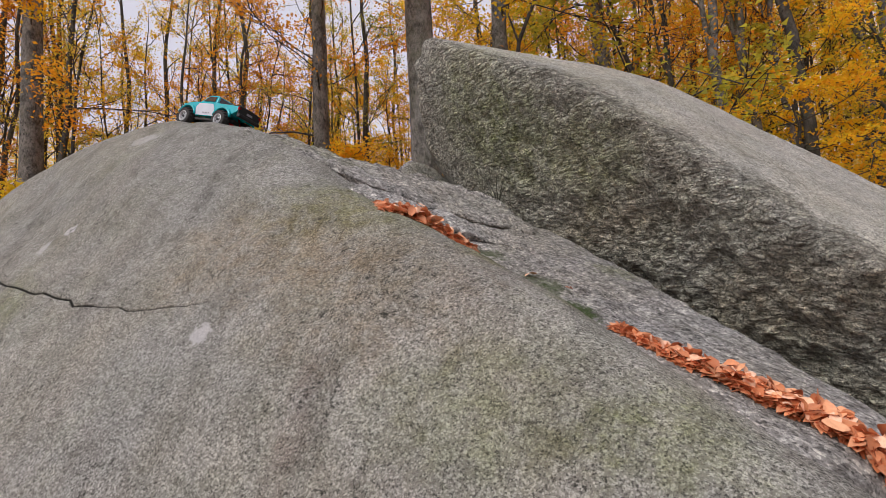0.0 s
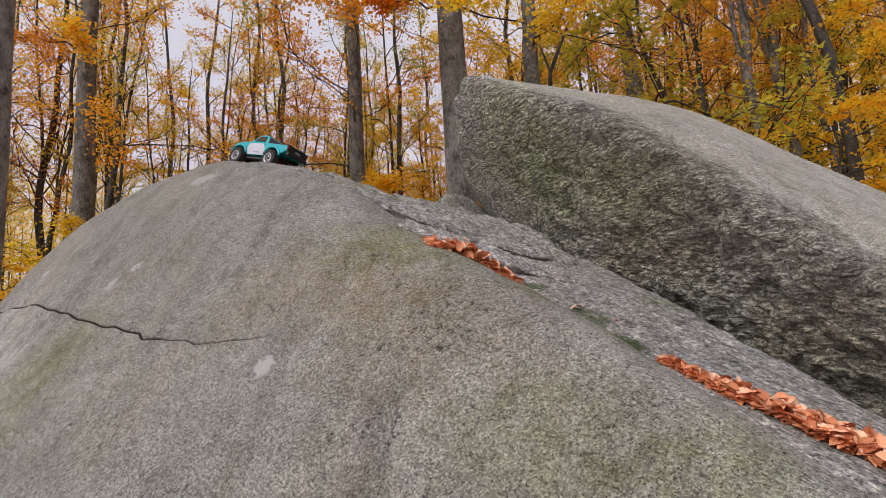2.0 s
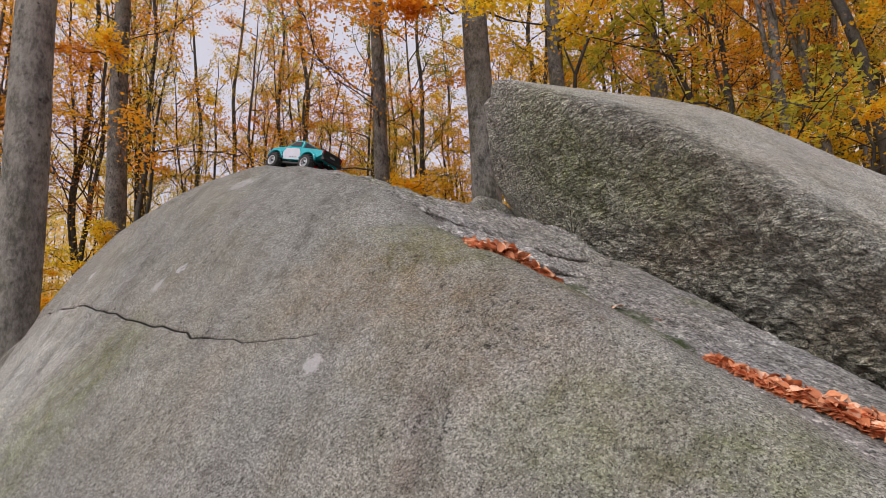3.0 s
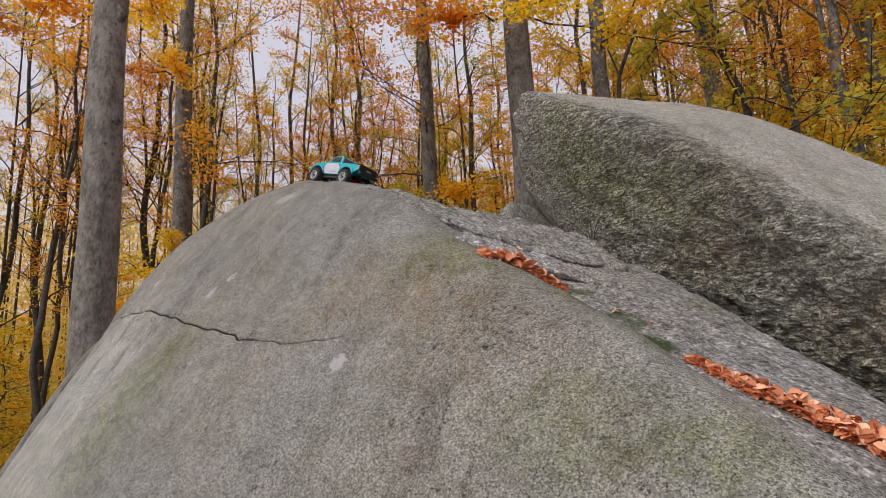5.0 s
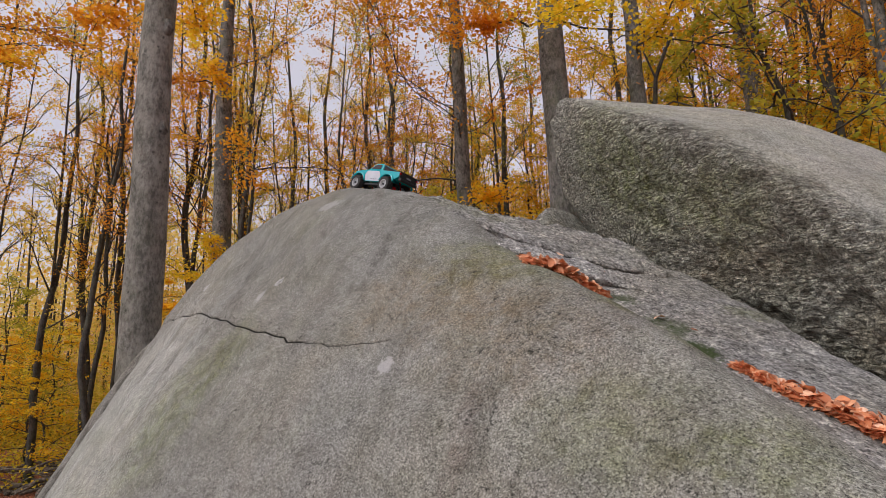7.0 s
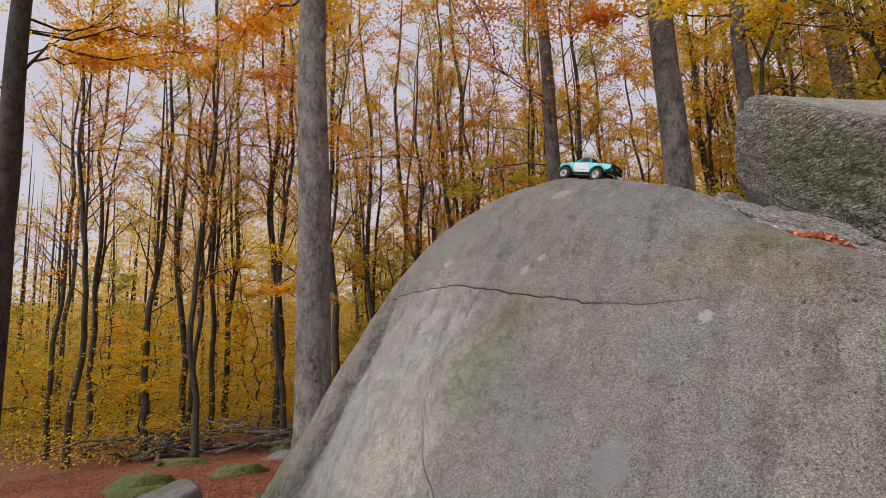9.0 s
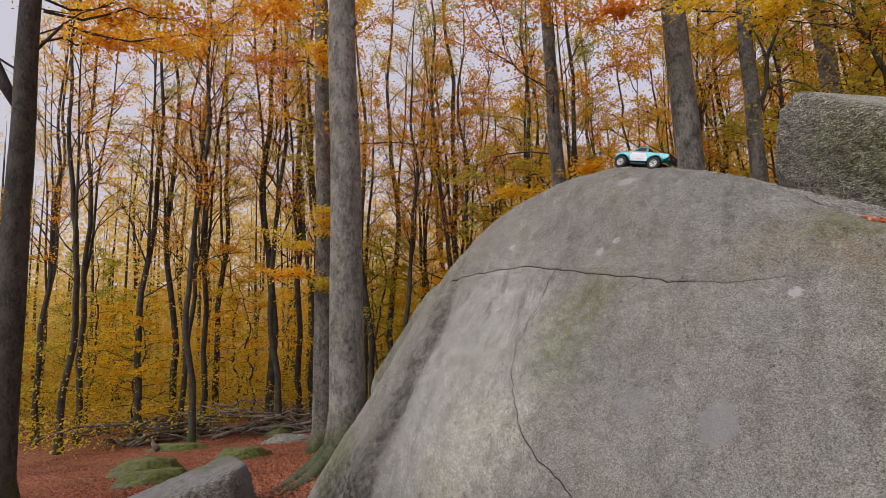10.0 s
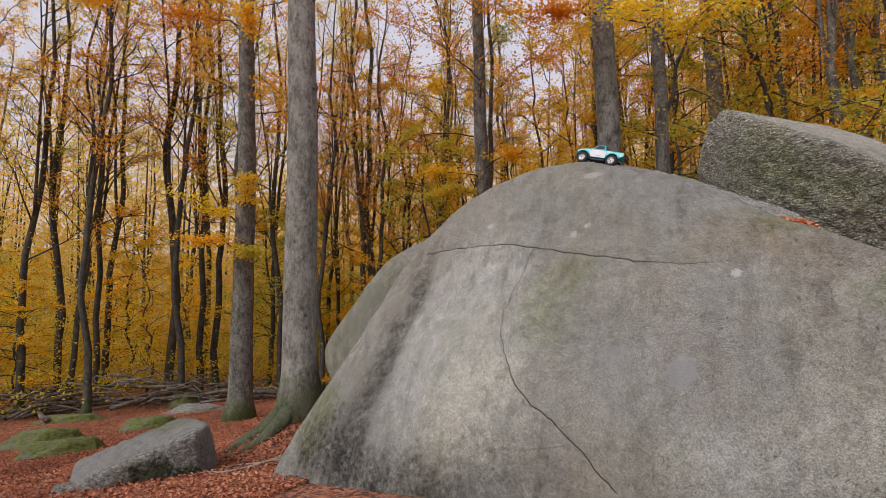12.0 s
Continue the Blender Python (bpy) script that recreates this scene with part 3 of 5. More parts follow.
# ---- ground ----
def build_ground():
    rings = [0.0] + [0.35 * 1.06 ** i for i in range(145)]
    verts, faces = [], []
    sides = 144
    for r in rings[1:]:
        for s in range(sides):
            a = 2 * math.pi * s / sides
            x, y = -8 + r * math.cos(a), 4 + r * math.sin(a)
            verts.append((x, y, ground_z(x, y)))
    for i in range(len(rings) - 2):
        for s in range(sides):
            a, b = i * sides + s, i * sides + (s + 1) % sides
            faces.append((a, b, b + sides, a + sides))
    faces.append(tuple(reversed(range(sides)))[::-1])
    ob = new("ground", mesh_of("ground", verts, faces, m_litter))
    tagged(ob, "forest floor covered with reddish brown fallen beech leaves", "ground", kind="structure")


build_ground()

# ---- boulders ----
CRACK_LEVEL_LINE = wander([(-3.83, 3.16, 2.34), (-3.39, 2.97, 2.35), (-3.05, 2.86, 2.37), (-2.74, 2.78, 2.36), (-2.47, 2.69, 2.31), (-2.17, 2.59, 2.25), (-1.87, 2.5, 2.2), (-1.69, 2.46, 2.17), (-1.46, 2.4, 2.13), (-1.25, 2.35, 2.11), (-1.01, 2.33, 2.12), (-0.9, 2.32, 2.13)], 4, 0.006, 3)
CRACK_LEVEL, CRACK_FAINT = CRACK_LEVEL_LINE[:33], CRACK_LEVEL_LINE[32:]
CRACK_FALL = wander([(-2.47, 2.68, 2.3), (-2.51, 2.6, 2.18), (-2.56, 2.5, 2.02), (-2.62, 2.41, 1.87), (-2.66, 2.31, 1.71), (-2.65, 2.18, 1.52), (-2.58, 2.06, 1.35), (-2.49, 1.97, 1.22), (-2.35, 1.87, 1.08), (-2.19, 1.79, 0.98), (-2.05, 1.72, 0.88), (-1.92, 1.66, 0.79), (-1.81, 1.6, 0.67), (-1.69, 1.54, 0.57)], 4, 0.006, 4)
CRACK_LOW = wander([(-4.78, 2.82, 0.99), (-4.2, 2.39, 0.84), (-3.89, 2.21, 0.78), (-3.58, 2.07, 0.74), (-3.26, 1.96, 0.72), (-3.09, 1.9, 0.68), (-2.82, 1.82, 0.67), (-2.48, 1.76, 0.72), (-2.05, 1.69, 0.81)], 4, 0.006, 5)
SEAM = wander([(-3.86, 3.17, 2.34), (-4.05, 3.12, 2.12), (-4.28, 3.08, 1.82), (-4.42, 2.98, 1.55), (-4.56, 2.88, 1.28), (-4.72, 2.80, 1.02)], 5, 0.008, 8)
RUNNEL = [(-3.71, 3.05, 2.27), (-3.66, 2.79, 1.91), (-3.78, 2.68, 1.66), (-3.89, 2.61, 1.47), (-3.9, 2.46, 1.21), (-4.06, 2.41, 1.0), (-4.12, 2.3, 0.75), (-4.17, 2.19, 0.46)]

BOULDER = [
    (-0.109, -0.816, 0.567, -0.579),
    (-0.112, -0.732, 0.672, 0.756),
    (-0.417, -0.772, 0.480, 0.339),
    (-0.215, -0.976, 0.043, -1.067),
    (-0.018, -0.603, 0.797, 0.932),
    (0.541, -0.463, 0.702, 1.104),
    (0.162, 0.042, 0.986, 3.149),
    (-0.235, 0.018, 0.972, 4.023),
    (-0.628, -0.557, 0.543, 2.945),
    (-0.689, -0.697, 0.198, 2.781),
    (-0.390, 0.918, -0.068, 4.574),
    (-0.319, -0.925, 0.206, 0.271),
    (0.442, -0.894, 0.067, -0.929),
    (0.642, 0.359, 0.678, 2.434),
    (0.995, -0.000, 0.099, 2.600),
    (0.010, 0.996, 0.084, 5.205),
    (0.019, -0.013, -1.000, 0.902),
    (-0.378, 0.762, 0.526, 5.662),
]
OVERHANG = [
    (-0.727, -0.540, -0.424, -3.245),
    (-0.694, -0.684, -0.226, -3.105),
    (-0.697, -0.702, -0.149, -2.950),
    (0.427, -0.556, 0.713, 0.405),
    (0.545, -0.379, 0.748, 1.235),
    (0.332, -0.408, 0.851, 1.330),
    (-0.062, 0.483, 0.874, 5.42),
    (-0.959, 0.108, 0.262, 2.375),
    (-0.800, -0.200, -0.560, -2.00),
    (0.976, -0.098, 0.195, 4.200),
    (0.000, 0.995, 0.100, 7.000),
    (0.000, 0.000, -1.000, 0.600),
    (0.606, 0.290, 0.741, 4.225),
]
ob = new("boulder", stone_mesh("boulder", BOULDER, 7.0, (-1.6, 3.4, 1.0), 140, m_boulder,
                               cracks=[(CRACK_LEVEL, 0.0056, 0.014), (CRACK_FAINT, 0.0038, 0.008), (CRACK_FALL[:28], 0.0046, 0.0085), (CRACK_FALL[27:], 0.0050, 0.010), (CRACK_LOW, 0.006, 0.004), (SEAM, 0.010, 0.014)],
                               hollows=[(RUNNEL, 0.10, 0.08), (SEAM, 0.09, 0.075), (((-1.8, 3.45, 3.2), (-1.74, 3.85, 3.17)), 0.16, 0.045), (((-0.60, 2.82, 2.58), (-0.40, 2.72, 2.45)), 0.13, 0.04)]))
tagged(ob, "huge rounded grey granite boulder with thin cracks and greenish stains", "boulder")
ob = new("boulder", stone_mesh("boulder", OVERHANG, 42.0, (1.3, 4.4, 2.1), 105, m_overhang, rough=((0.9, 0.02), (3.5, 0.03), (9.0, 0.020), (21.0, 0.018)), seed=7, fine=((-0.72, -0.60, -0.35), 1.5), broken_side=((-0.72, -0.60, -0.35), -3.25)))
tagged(ob, "large wedge-shaped granite boulder with an overhanging mossy face", "boulder")


def lip_slab(name, front, back, thick, material, seed):
    """A flake of rock lying on another: its broken front lip undercut, its top lofted from the front line to the back line, its thickness given along it."""
    steps, rows = 120, 26
    u = np.linspace(0, 1, steps)

    def along(line):
        p = np.array(line, float)
        s = np.linspace(0, 1, len(p))
        return np.stack([np.interp(u, s, p[:, i]) for i in range(3)], 1)

    a, b = along(front), along(back)
    th = np.interp(u, np.linspace(0, 1, len(thick)), thick)[:, None]
    jag = np.array([noise.fractal(Vector((t * 7, seed, 0)), 0.9, 2.0, 3) for t in u])[:, None]
    into = (b - a) * [1, 1, 0]
    into /= np.linalg.norm(into, axis=1, keepdims=True)
    up = np.array([0, 0, 1.0])
    a = a + into * jag * 0.02 + up * th * (1 + 0.4 * jag)
    lines = [a + into * 0.05 - up * (th + 0.10), a + into * 0.03 - up * th * 1.05, a + into * 0.004 - up * th * 0.6, a + into * 0.001 - up * th * 0.1]
    for v in np.linspace(0, 1, rows):
        lines.append(a + (b - a) * v + up * (0.012 * math.sin(math.pi * v) + 0.012 * min(1, v * 12)))
    lines += [b + into * 0.03 - up * 0.06, b + into * 0.02 - up * 0.5]
    p = np.array(lines)
    flat = p.reshape(-1, 3)
    drop = np.array([0.022 * noise.fractal(Vector((q[0] * 3.0 + q[1] * 2.4, q[1] * 9 + q[0] * 5, q[2] * 9 + seed)), 0.8, 2.0, 5) + 0.010 * noise.fractal(Vector(q) * 24, 0.8, 2.0, 3) for q in flat])
    drop[:4 * steps] *= 0.25
    flat = flat + np.outer(drop, up)
    faces = [(i * steps + k, i * steps + k + 1, (i + 1) * steps + k + 1, (i + 1) * steps + k) for i in range(len(lines) - 1) for k in range(steps - 1)]
    faces += [tuple(i * steps for i in range(len(lines))), tuple(i * steps + steps - 1 for i in reversed(range(len(lines))))]
    return mesh_of(name, flat, faces, material)


SLAB_FRONT = [(-1.27, 2.99, 2.885), (-1.084, 2.95, 2.817), (-0.922, 2.93, 2.751), (-0.79, 2.95, 2.668), (-0.655, 3.02, 2.611), (-0.53, 3.12, 2.563), (-0.369, 3.25, 2.499), (-0.249, 3.36, 2.458), (-0.12, 3.45, 2.428), (-0.03, 3.52, 2.40)]
SLAB_BACK = [(-1.42, 3.22, 3.03), (-1.293, 3.30, 3.0), (-1.15, 3.33, 2.94), (-1.043, 3.35, 2.893), (-0.93, 3.4, 2.855), (-0.823, 3.45, 2.822), (-0.651, 3.6, 2.788), (-0.458, 3.7, 2.729), (-0.287, 3.75, 2.653), (-0.10, 3.72, 2.50)]
ob = new("rock_slab", lip_slab("rock_slab", [(-0.74, 2.83, 2.585), (-0.45, 2.85, 2.465), (-0.22, 2.98, 2.36), (0.02, 3.12, 2.27), (0.17, 3.27, 2.20)],
                               [(-0.78, 3.0, 2.655), (-0.655, 3.07, 2.60), (-0.53, 3.17, 2.552), (-0.369, 3.30, 2.488), (-0.249, 3.41, 2.447), (-0.12, 3.50, 2.417), (-0.03, 3.57, 2.39)], (0.004, 0.012, 0.015, 0.012, 0.004), m_ledge, 8))
tagged(ob, "lower flat flake of pale grey granite under the broken slab", "rock slab")
ob = new("rock_slab", lip_slab("rock_slab", SLAB_FRONT, SLAB_BACK, (0.004, 0.015, 0.024, 0.022, 0.016, 0.012, 0.012, 0.012, 0.008), m_ledge, 3))
tagged(ob, "thin broken granite slab lying on the boulder's crest", "rock slab")

# ledge between the boulders, its top falling gently along the groove
LEDGE = [
    (0.329, -0.237, 0.914, 1.361),
    (0.80, 0.55, -0.05, 2.06),
    (-0.55, -0.80, 0.20, -1.62),
    (-0.2, 0.95, 0.2, 4.2),
    (0.75, -0.65, 0.0, -0.75),
    (-0.9, 0.3, 0.3, 2.5),
    (0.0, 0.0, -1.0, -1.3),
]
ob = new("rock_ledge", stone_mesh("rock_ledge", LEDGE, 25.0, (0.2, 2.9, 1.9), 64, m_ledge, rough=((2.0, 0.012), (9.0, 0.014), (22.0, 0.008)), seed=11))
tagged(ob, "pale grey granite ledge sloping down in the groove between boulders", "rock ledge")


# ---- trees ----
def tube(pts, radii, sides, verts, faces):
    """Adds a tapered round branch along a line to the lists."""
    pts = np.asarray(pts, float)
    start = len(verts)
    t = np.gradient(pts, axis=0)
    t /= np.linalg.norm(t, axis=1, keepdims=True) + 1e-9
    ref = np.array([0.3, 0.9, 0.1]) if abs(t[0][2]) > 0.7 else np.array([0, 0, 1.0])
    for p, d, r in zip(pts, t, radii):
        u = np.cross(d, ref)
        u /= np.linalg.norm(u) + 1e-9
        w = np.cross(d, u)
        for s in range(sides):
            a = 2 * math.pi * s / sides
            verts.append(p + r * (math.cos(a) * u + math.sin(a) * w))
    for i in range(len(pts) - 1):
        for s in range(sides):
            a, b = start + i * sides + s, start + i * sides + (s + 1) % sides
            faces.append((a, b, b + sides, a + sides))
    if sides >= 6:
        faces.append(tuple(range(start, start + sides))[::-1])
        faces.append(tuple(range(len(verts) - sides, len(verts))))


def leaf_quads(places, normals, size, rng, plain_leaf=False):
    """Folded pointed leaves at places, two triangles each, or one where they stand far off."""
    m = len(places)
    u = rng.normal(size=(m, 3))
    u -= normals * (u * normals).sum(1, keepdims=True)
    u /= np.linalg.norm(u, axis=1, keepdims=True) + 1e-9
    w = np.cross(normals, u)
    s = size * rng.uniform(0.65, 1.25, (m, 1))
    v = np.stack([places - u * s * 0.55, places + w * s * 0.33 + normals * s * 0.1, places + u * s * 0.55, places - w * s * 0.33 + normals * s * 0.1], 1)
    if plain_leaf:
        return v[:, [0, 1, 3]].reshape(-1, 3) * 1.0 + np.repeat(u * s * 0.12, 3, 0), np.arange(m * 3).reshape(-1, 3)
    idx = np.arange(m)[:, None] * 4
    tri = np.concatenate([idx + [0, 1, 2], idx + [0, 2, 3]])
    return v.reshape(-1, 3), tri


def grow(seed, height, radius, bare, reach, limbs, twigs, sprays, size, sides=8, bend=0.25, rise=0.7, plain_leaf=False, forks=0, thin=1.0):
    """A tree's wood and leaves: a tapered trunk, limbs, twigs and flat sprays of leaves."""
    rng = np.random.RandomState(seed)
    wood, wf, boughs, spots = [], [], [], []
    z = np.linspace(-0.3, height, 26)
    f = np.clip(z / height, 0, 1)
    wob = np.cumsum(rng.normal(0, bend * 0.09, (26, 2)), 0)
    wob -= wob[1]
    if forks:
        ph = rng.uniform(0, 6.3, 4)
        sway = np.stack([np.sin(z * 0.6 + ph[0]) * 0.13 + np.sin(z * 1.5 + ph[1]) * 0.05, np.sin(z * 0.55 + ph[2]) * 0.13 + np.sin(z * 1.4 + ph[3]) * 0.05], 1)
        wob += (sway - sway[1]) * np.clip(z / 3, 0, 1)[:, None] + 0.03 * z[:, None] * rng.uniform(-1, 1, 2)
    trunk = np.stack([wob[:, 0], wob[:, 1], z], 1)
    flare = 1 + 0.75 * np.exp(-np.clip(z + 0.3, 0, None) / 0.35)
    tube(trunk, radius * (1 - f) ** 0.75 * flare + 0.006, sides, wood, wf)
    stems = [trunk]
    for k in range(forks):
        h0, a = height * rng.uniform(0.22, 0.42), rng.uniform(0, 6.3) + k * 2.5
        u = np.linspace(0, 1, 14)
        out = (0.5 + 0.2 * k) * (1 - np.exp(-3 * u)) + 0.9 * u ** 2 + 0.07 * np.sin(u * 14 + k)
        up = h0 + (height * rng.uniform(0.8, 0.95) - h0) * u
        side = np.stack([np.interp(h0, z, trunk[:, 0]) + out * math.cos(a), np.interp(h0, z, trunk[:, 1]) + out * math.sin(a), up], 1)
        tube(side, radius * 0.42 * (1 - u) ** 0.8 + 0.006, 6, wood, wf)
        stems.append(side)
    for i in range(limbs):
        bv, bf = [], []
        boughs.append((bv, bf))
        st = stems[i % len(stems)]
        low = max(bare, st[0][2] + 1.0)
        h = low + (st[-1][2] * 0.96 - low) * ((i + rng.uniform(0, 0.9)) / limbs)
        p = np.array([np.interp(h, st[:, 2], st[:, 0]), np.interp(h, st[:, 2], st[:, 1]), h])
        a = i * 2.4 + rng.uniform(-0.5, 0.5)
        length = reach * (1.05 - 0.65 * (h - bare) / (height - bare + 0.01)) * rng.uniform(0.6, 1.15)
        steep = rise * rng.uniform(0.5, 1.4)
        line, d = [p], np.array([math.cos(a), math.sin(a), steep])
        d /= np.linalg.norm(d)
        for _ in range(7):
            d = d + rng.normal(0, 0.19 if thin == 1 else 0.27, 3) + np.array([0, 0, -0.05 if steep < 0.6 else 0.03])
            d /= np.linalg.norm(d)
            line.append(line[-1] + d * length / 7)
        r0 = min(radius * 0.4 * (1 - h / height) ** 0.5 + 0.006, (0.008 + 0.0075 * length) * thin)
        line = np.array(line)
        tube(line, np.linspace(r0, 0.005, 8), 4, bv, bf)
        for j in range(twigs):
            q = rng.uniform(0.22, 1.0) * 7
            i0 = min(int(q), 6)
            p = line[i0] + (line[i0 + 1] - line[i0]) * (q - i0)
            d = line[i0 + 1] - line[i0]
            d = d / np.linalg.norm(d) + rng.normal(0, 0.65, 3) * np.array([1, 1, 0.5])
            d /= np.linalg.norm(d)
            tl = length * rng.uniform(0.15, 0.42)
            kink = p + d * tl * 0.5 + rng.normal(0, 0.05, 3) * tl
            end = kink + (d + rng.normal(0, 0.25, 3)) * tl * 0.5
            tube([p, end], [r0 * 0.35 + 0.003, 0.0025], 3, bv, bf)
            for _ in range(sprays):
                s = rng.uniform(0.25, 1.1)
                c = p + (end - p) * s
                spots.append(c + rng.normal(0, 1, 3) * np.array([0.13, 0.13, 0.05]) * (0.5 + tl))
    spots = np.array(spots)
    normal = rng.normal(0, 0.6, (len(spots), 3)) + [0, 0, 1]
    normal /= np.linalg.norm(normal, axis=1, keepdims=True)
    lv, lf = leaf_quads(spots, normal, size, rng, plain_leaf)
    return (wood, wf), boughs, (lv, lf)


def plant(name, label, group, place, turn, scale, bark_m, leaf_m, single_limbs=False, **form):
    """One tree of its own: trunk, limbs and crown; the thin boughs of slender trees stay one piece."""
    trunk, boughs, leaf = grow(**form)
    if not single_limbs:
        v, f = [], []
        for bv, bf in boughs:
            f += [tuple(i + len(v) for i in q) for q in bf]
            v += bv
        boughs = [(v, f)]
    tree = new(name)
    parts = [("trunk", trunk, bark_m)] + [("limb" if single_limbs else "branchwork", b, m_dark_bark) for b in boughs] + [("crown", leaf, leaf_m)]
    for pn, (v, f), m in parts:
        ob = new(pn, mesh_of(pn, v, [tuple(int(i) for i in q) for q in f], m, pn != "crown"))
        ob.parent = tree
        if pn in ("branchwork", "crown"):
            tagged(ob, kind="stuff")
    tree.matrix_basis = pose(place[0], place[1], ground_z(*place), 0, 0, turn) @ Matrix.Scale(scale, 4)
    return tagged(tree, label, "tree", group)


def top_at(x, y, high=6.0):
    """The highest built surface under a place, and its normal."""
    hit, p, n, _, _, _ = scene.ray_cast(bpy.context.evaluated_depsgraph_get(), Vector((x, y, high)), Vector((0, 0, -1)))
    return (p, n) if hit else (Vector((x, y, ground_z(x, y))), Vector((0, 0, 1)))


# ---- smaller stones ----
LOBE = [(-0.317, -0.240, 0.918, 2.735), (-0.700, -0.410, 0.580, 3.03), (-0.756, -0.549, -0.357, 1.67), (0.0, -1.0, 0.1, -4.2), (0.0, 1.0, 0.0, 5.3), (1.0, 0.0, 0.0, -3.2), (0.0, 0.0, -1.0, 0.8)]
ob = new("boulder", stone_mesh("boulder", LOBE, 12.0, (-4.6, 4.75, 1.2), 40, m_boulder, seed=21))
tagged(ob, "smaller rounded granite boulder leaning behind the huge one", "boulder")
WEDGE = [(-0.6, -0.55, 0.6, 0.4), (0.75, -0.3, 0.6, 0.06), (0.0, 1.0, 0.1, 0.3), (-0.8, 0.4, 0.3, 0.3), (0.0, 0.0, -1.0, 0.9), (0.2, -0.95, 0.2, 0.2)]
me = stone_mesh("pointed_stone", WEDGE, 25.0, (0, 0, 0), 24, m_overhang, rough=((3.0, 0.02),), seed=5)
ob = new("pointed_stone", me)
ob.matrix_basis = pose(-0.93, 4.86, 2.92)
tagged(ob, "small pointed granite stone wedged beside the overhanging boulder", "stone")


BLOCK = [(-0.12, -0.30, 0.95, 0.36), (0.72, -0.69, 0.05, 0.38), (0.95, 0.2, 0.1, 0.70), (0.10, -0.97, 0.2, 0.66), (-0.55, -0.80, 0.20, 0.80), (-0.80, 0.55, 0.25, 0.66), (0.35, 0.9, 0.3, 0.80), (0.0, 0.0, -1.0, 0.6)]


def loose_stone(place, size, turn, material, label, seed, own=None):
    flats = own or [(0.0, 0.1, 1.0, 0.5), (-0.55, -0.5, 0.66, 0.52), (0.9, -0.3, 0.3, 0.62), (0.2, -0.95, 0.25, 0.55), (-0.9, 0.2, 0.35, 0.7), (-0.1, 0.95, 0.2, 0.6), (0.5, 0.6, 0.6, 0.62), (0.0, 0.0, -1.0, 0.5)]
    st = new("stone", stone_mesh("stone", flats, 40.0 if own else 26.0, (0, 0, 0), 44 if own else 22, material, rough=((1.5, 0.02), (5.0, 0.02), (16.0, 0.016)) if own else ((1.5, 0.08), (6.0, 0.03)), seed=seed))
    st.matrix_basis = pose(place[0], place[1], ground_z(*place[:2]) + place[2], 0, 0, turn) @ Matrix.Diagonal((*size, 1))
    return tagged(st, label, "stone", "loose stones")


loose_stone((-7.12, 2.60, 0.04), (0.9, 0.9, 0.95), 0, m_brokenblock, "broken grey granite block lying among the fallen leaves", 1, BLOCK)
loose_stone((-15.6, 7.0, 0.0), (1.2, 0.5, 0.75), 48, m_mossrock, "flat stone covered with green moss", 2)
loose_stone((-13.0, 5.7, 0.0), (1.1, 0.4, 0.62), 50, m_mossrock, "flat stone covered with green moss", 3)
loose_stone((-14.6, 9.2, 0.0), (1.0, 0.5, 0.6), 45, m_mossrock, "flat stone covered with green moss", 4)
loose_stone((-18.6, 9.8, 0.0), (1.3, 0.5, 0.36), 30, m_mossrock, "flat stone covered with green moss", 5)
loose_stone((-15.6, 11.9, 0.02), (1.3, 0.7, 0.35), 10, m_block, "pale flat stone half sunk in fallen leaves", 6)
loose_stone((-17.4, 13.0, 0.05), (0.7, 0.5, 0.7), 60, m_mossrock, "mossy stone under the brushwood", 7)
loose_stone((-7.55, 2.0, -0.03), (0.3, 0.26, 0.24), 60, m_block, "small grey stone among fallen leaves", 8)
bpy.context.view_layer.update()


# ---- fallen leaves in the groove ----
def curled_leaf(seed):
    """A dry beech leaf, oval, pointed and curled."""
    rng = np.random.RandomState(seed)
    bm = bmesh.new()
    curl, fold, twist = rng.uniform(-0.6, 0.7), rng.uniform(-0.1, 0.6), rng.uniform(-0.6, 0.6)
    rows = []
    for i, (u, w) in enumerate(((-0.5, 0.03), (-0.3, 0.24), (-0.05, 0.31), (0.2, 0.25), (0.38, 0.12), (0.52, 0.0))):
        row = []
        for side in ((-1, 0, 1) if w else (0,)):
            y = side * w
            z = abs(side) * w * fold + curl * u * u + side * twist * u * w * 2 + rng.normal(0, 0.035)
            row.append(bm.verts.new((u, y, z)))
        rows.append(row)
    for a, b in zip(rows[:-1], rows[1:]):
        for j in range(2):
            if len(b) == 3:
                bm.faces.new((a[j], a[j + 1], b[j + 1], b[j]))
            else:
                bm.faces.new((a[j], a[j + 1], b[0]))
    me = bpy.data.meshes.new("leaf")
    bm.to_mesh(me)
    bm.free()
    me.materials.append(m_fallen_single)
    me.shade_smooth()
    return me


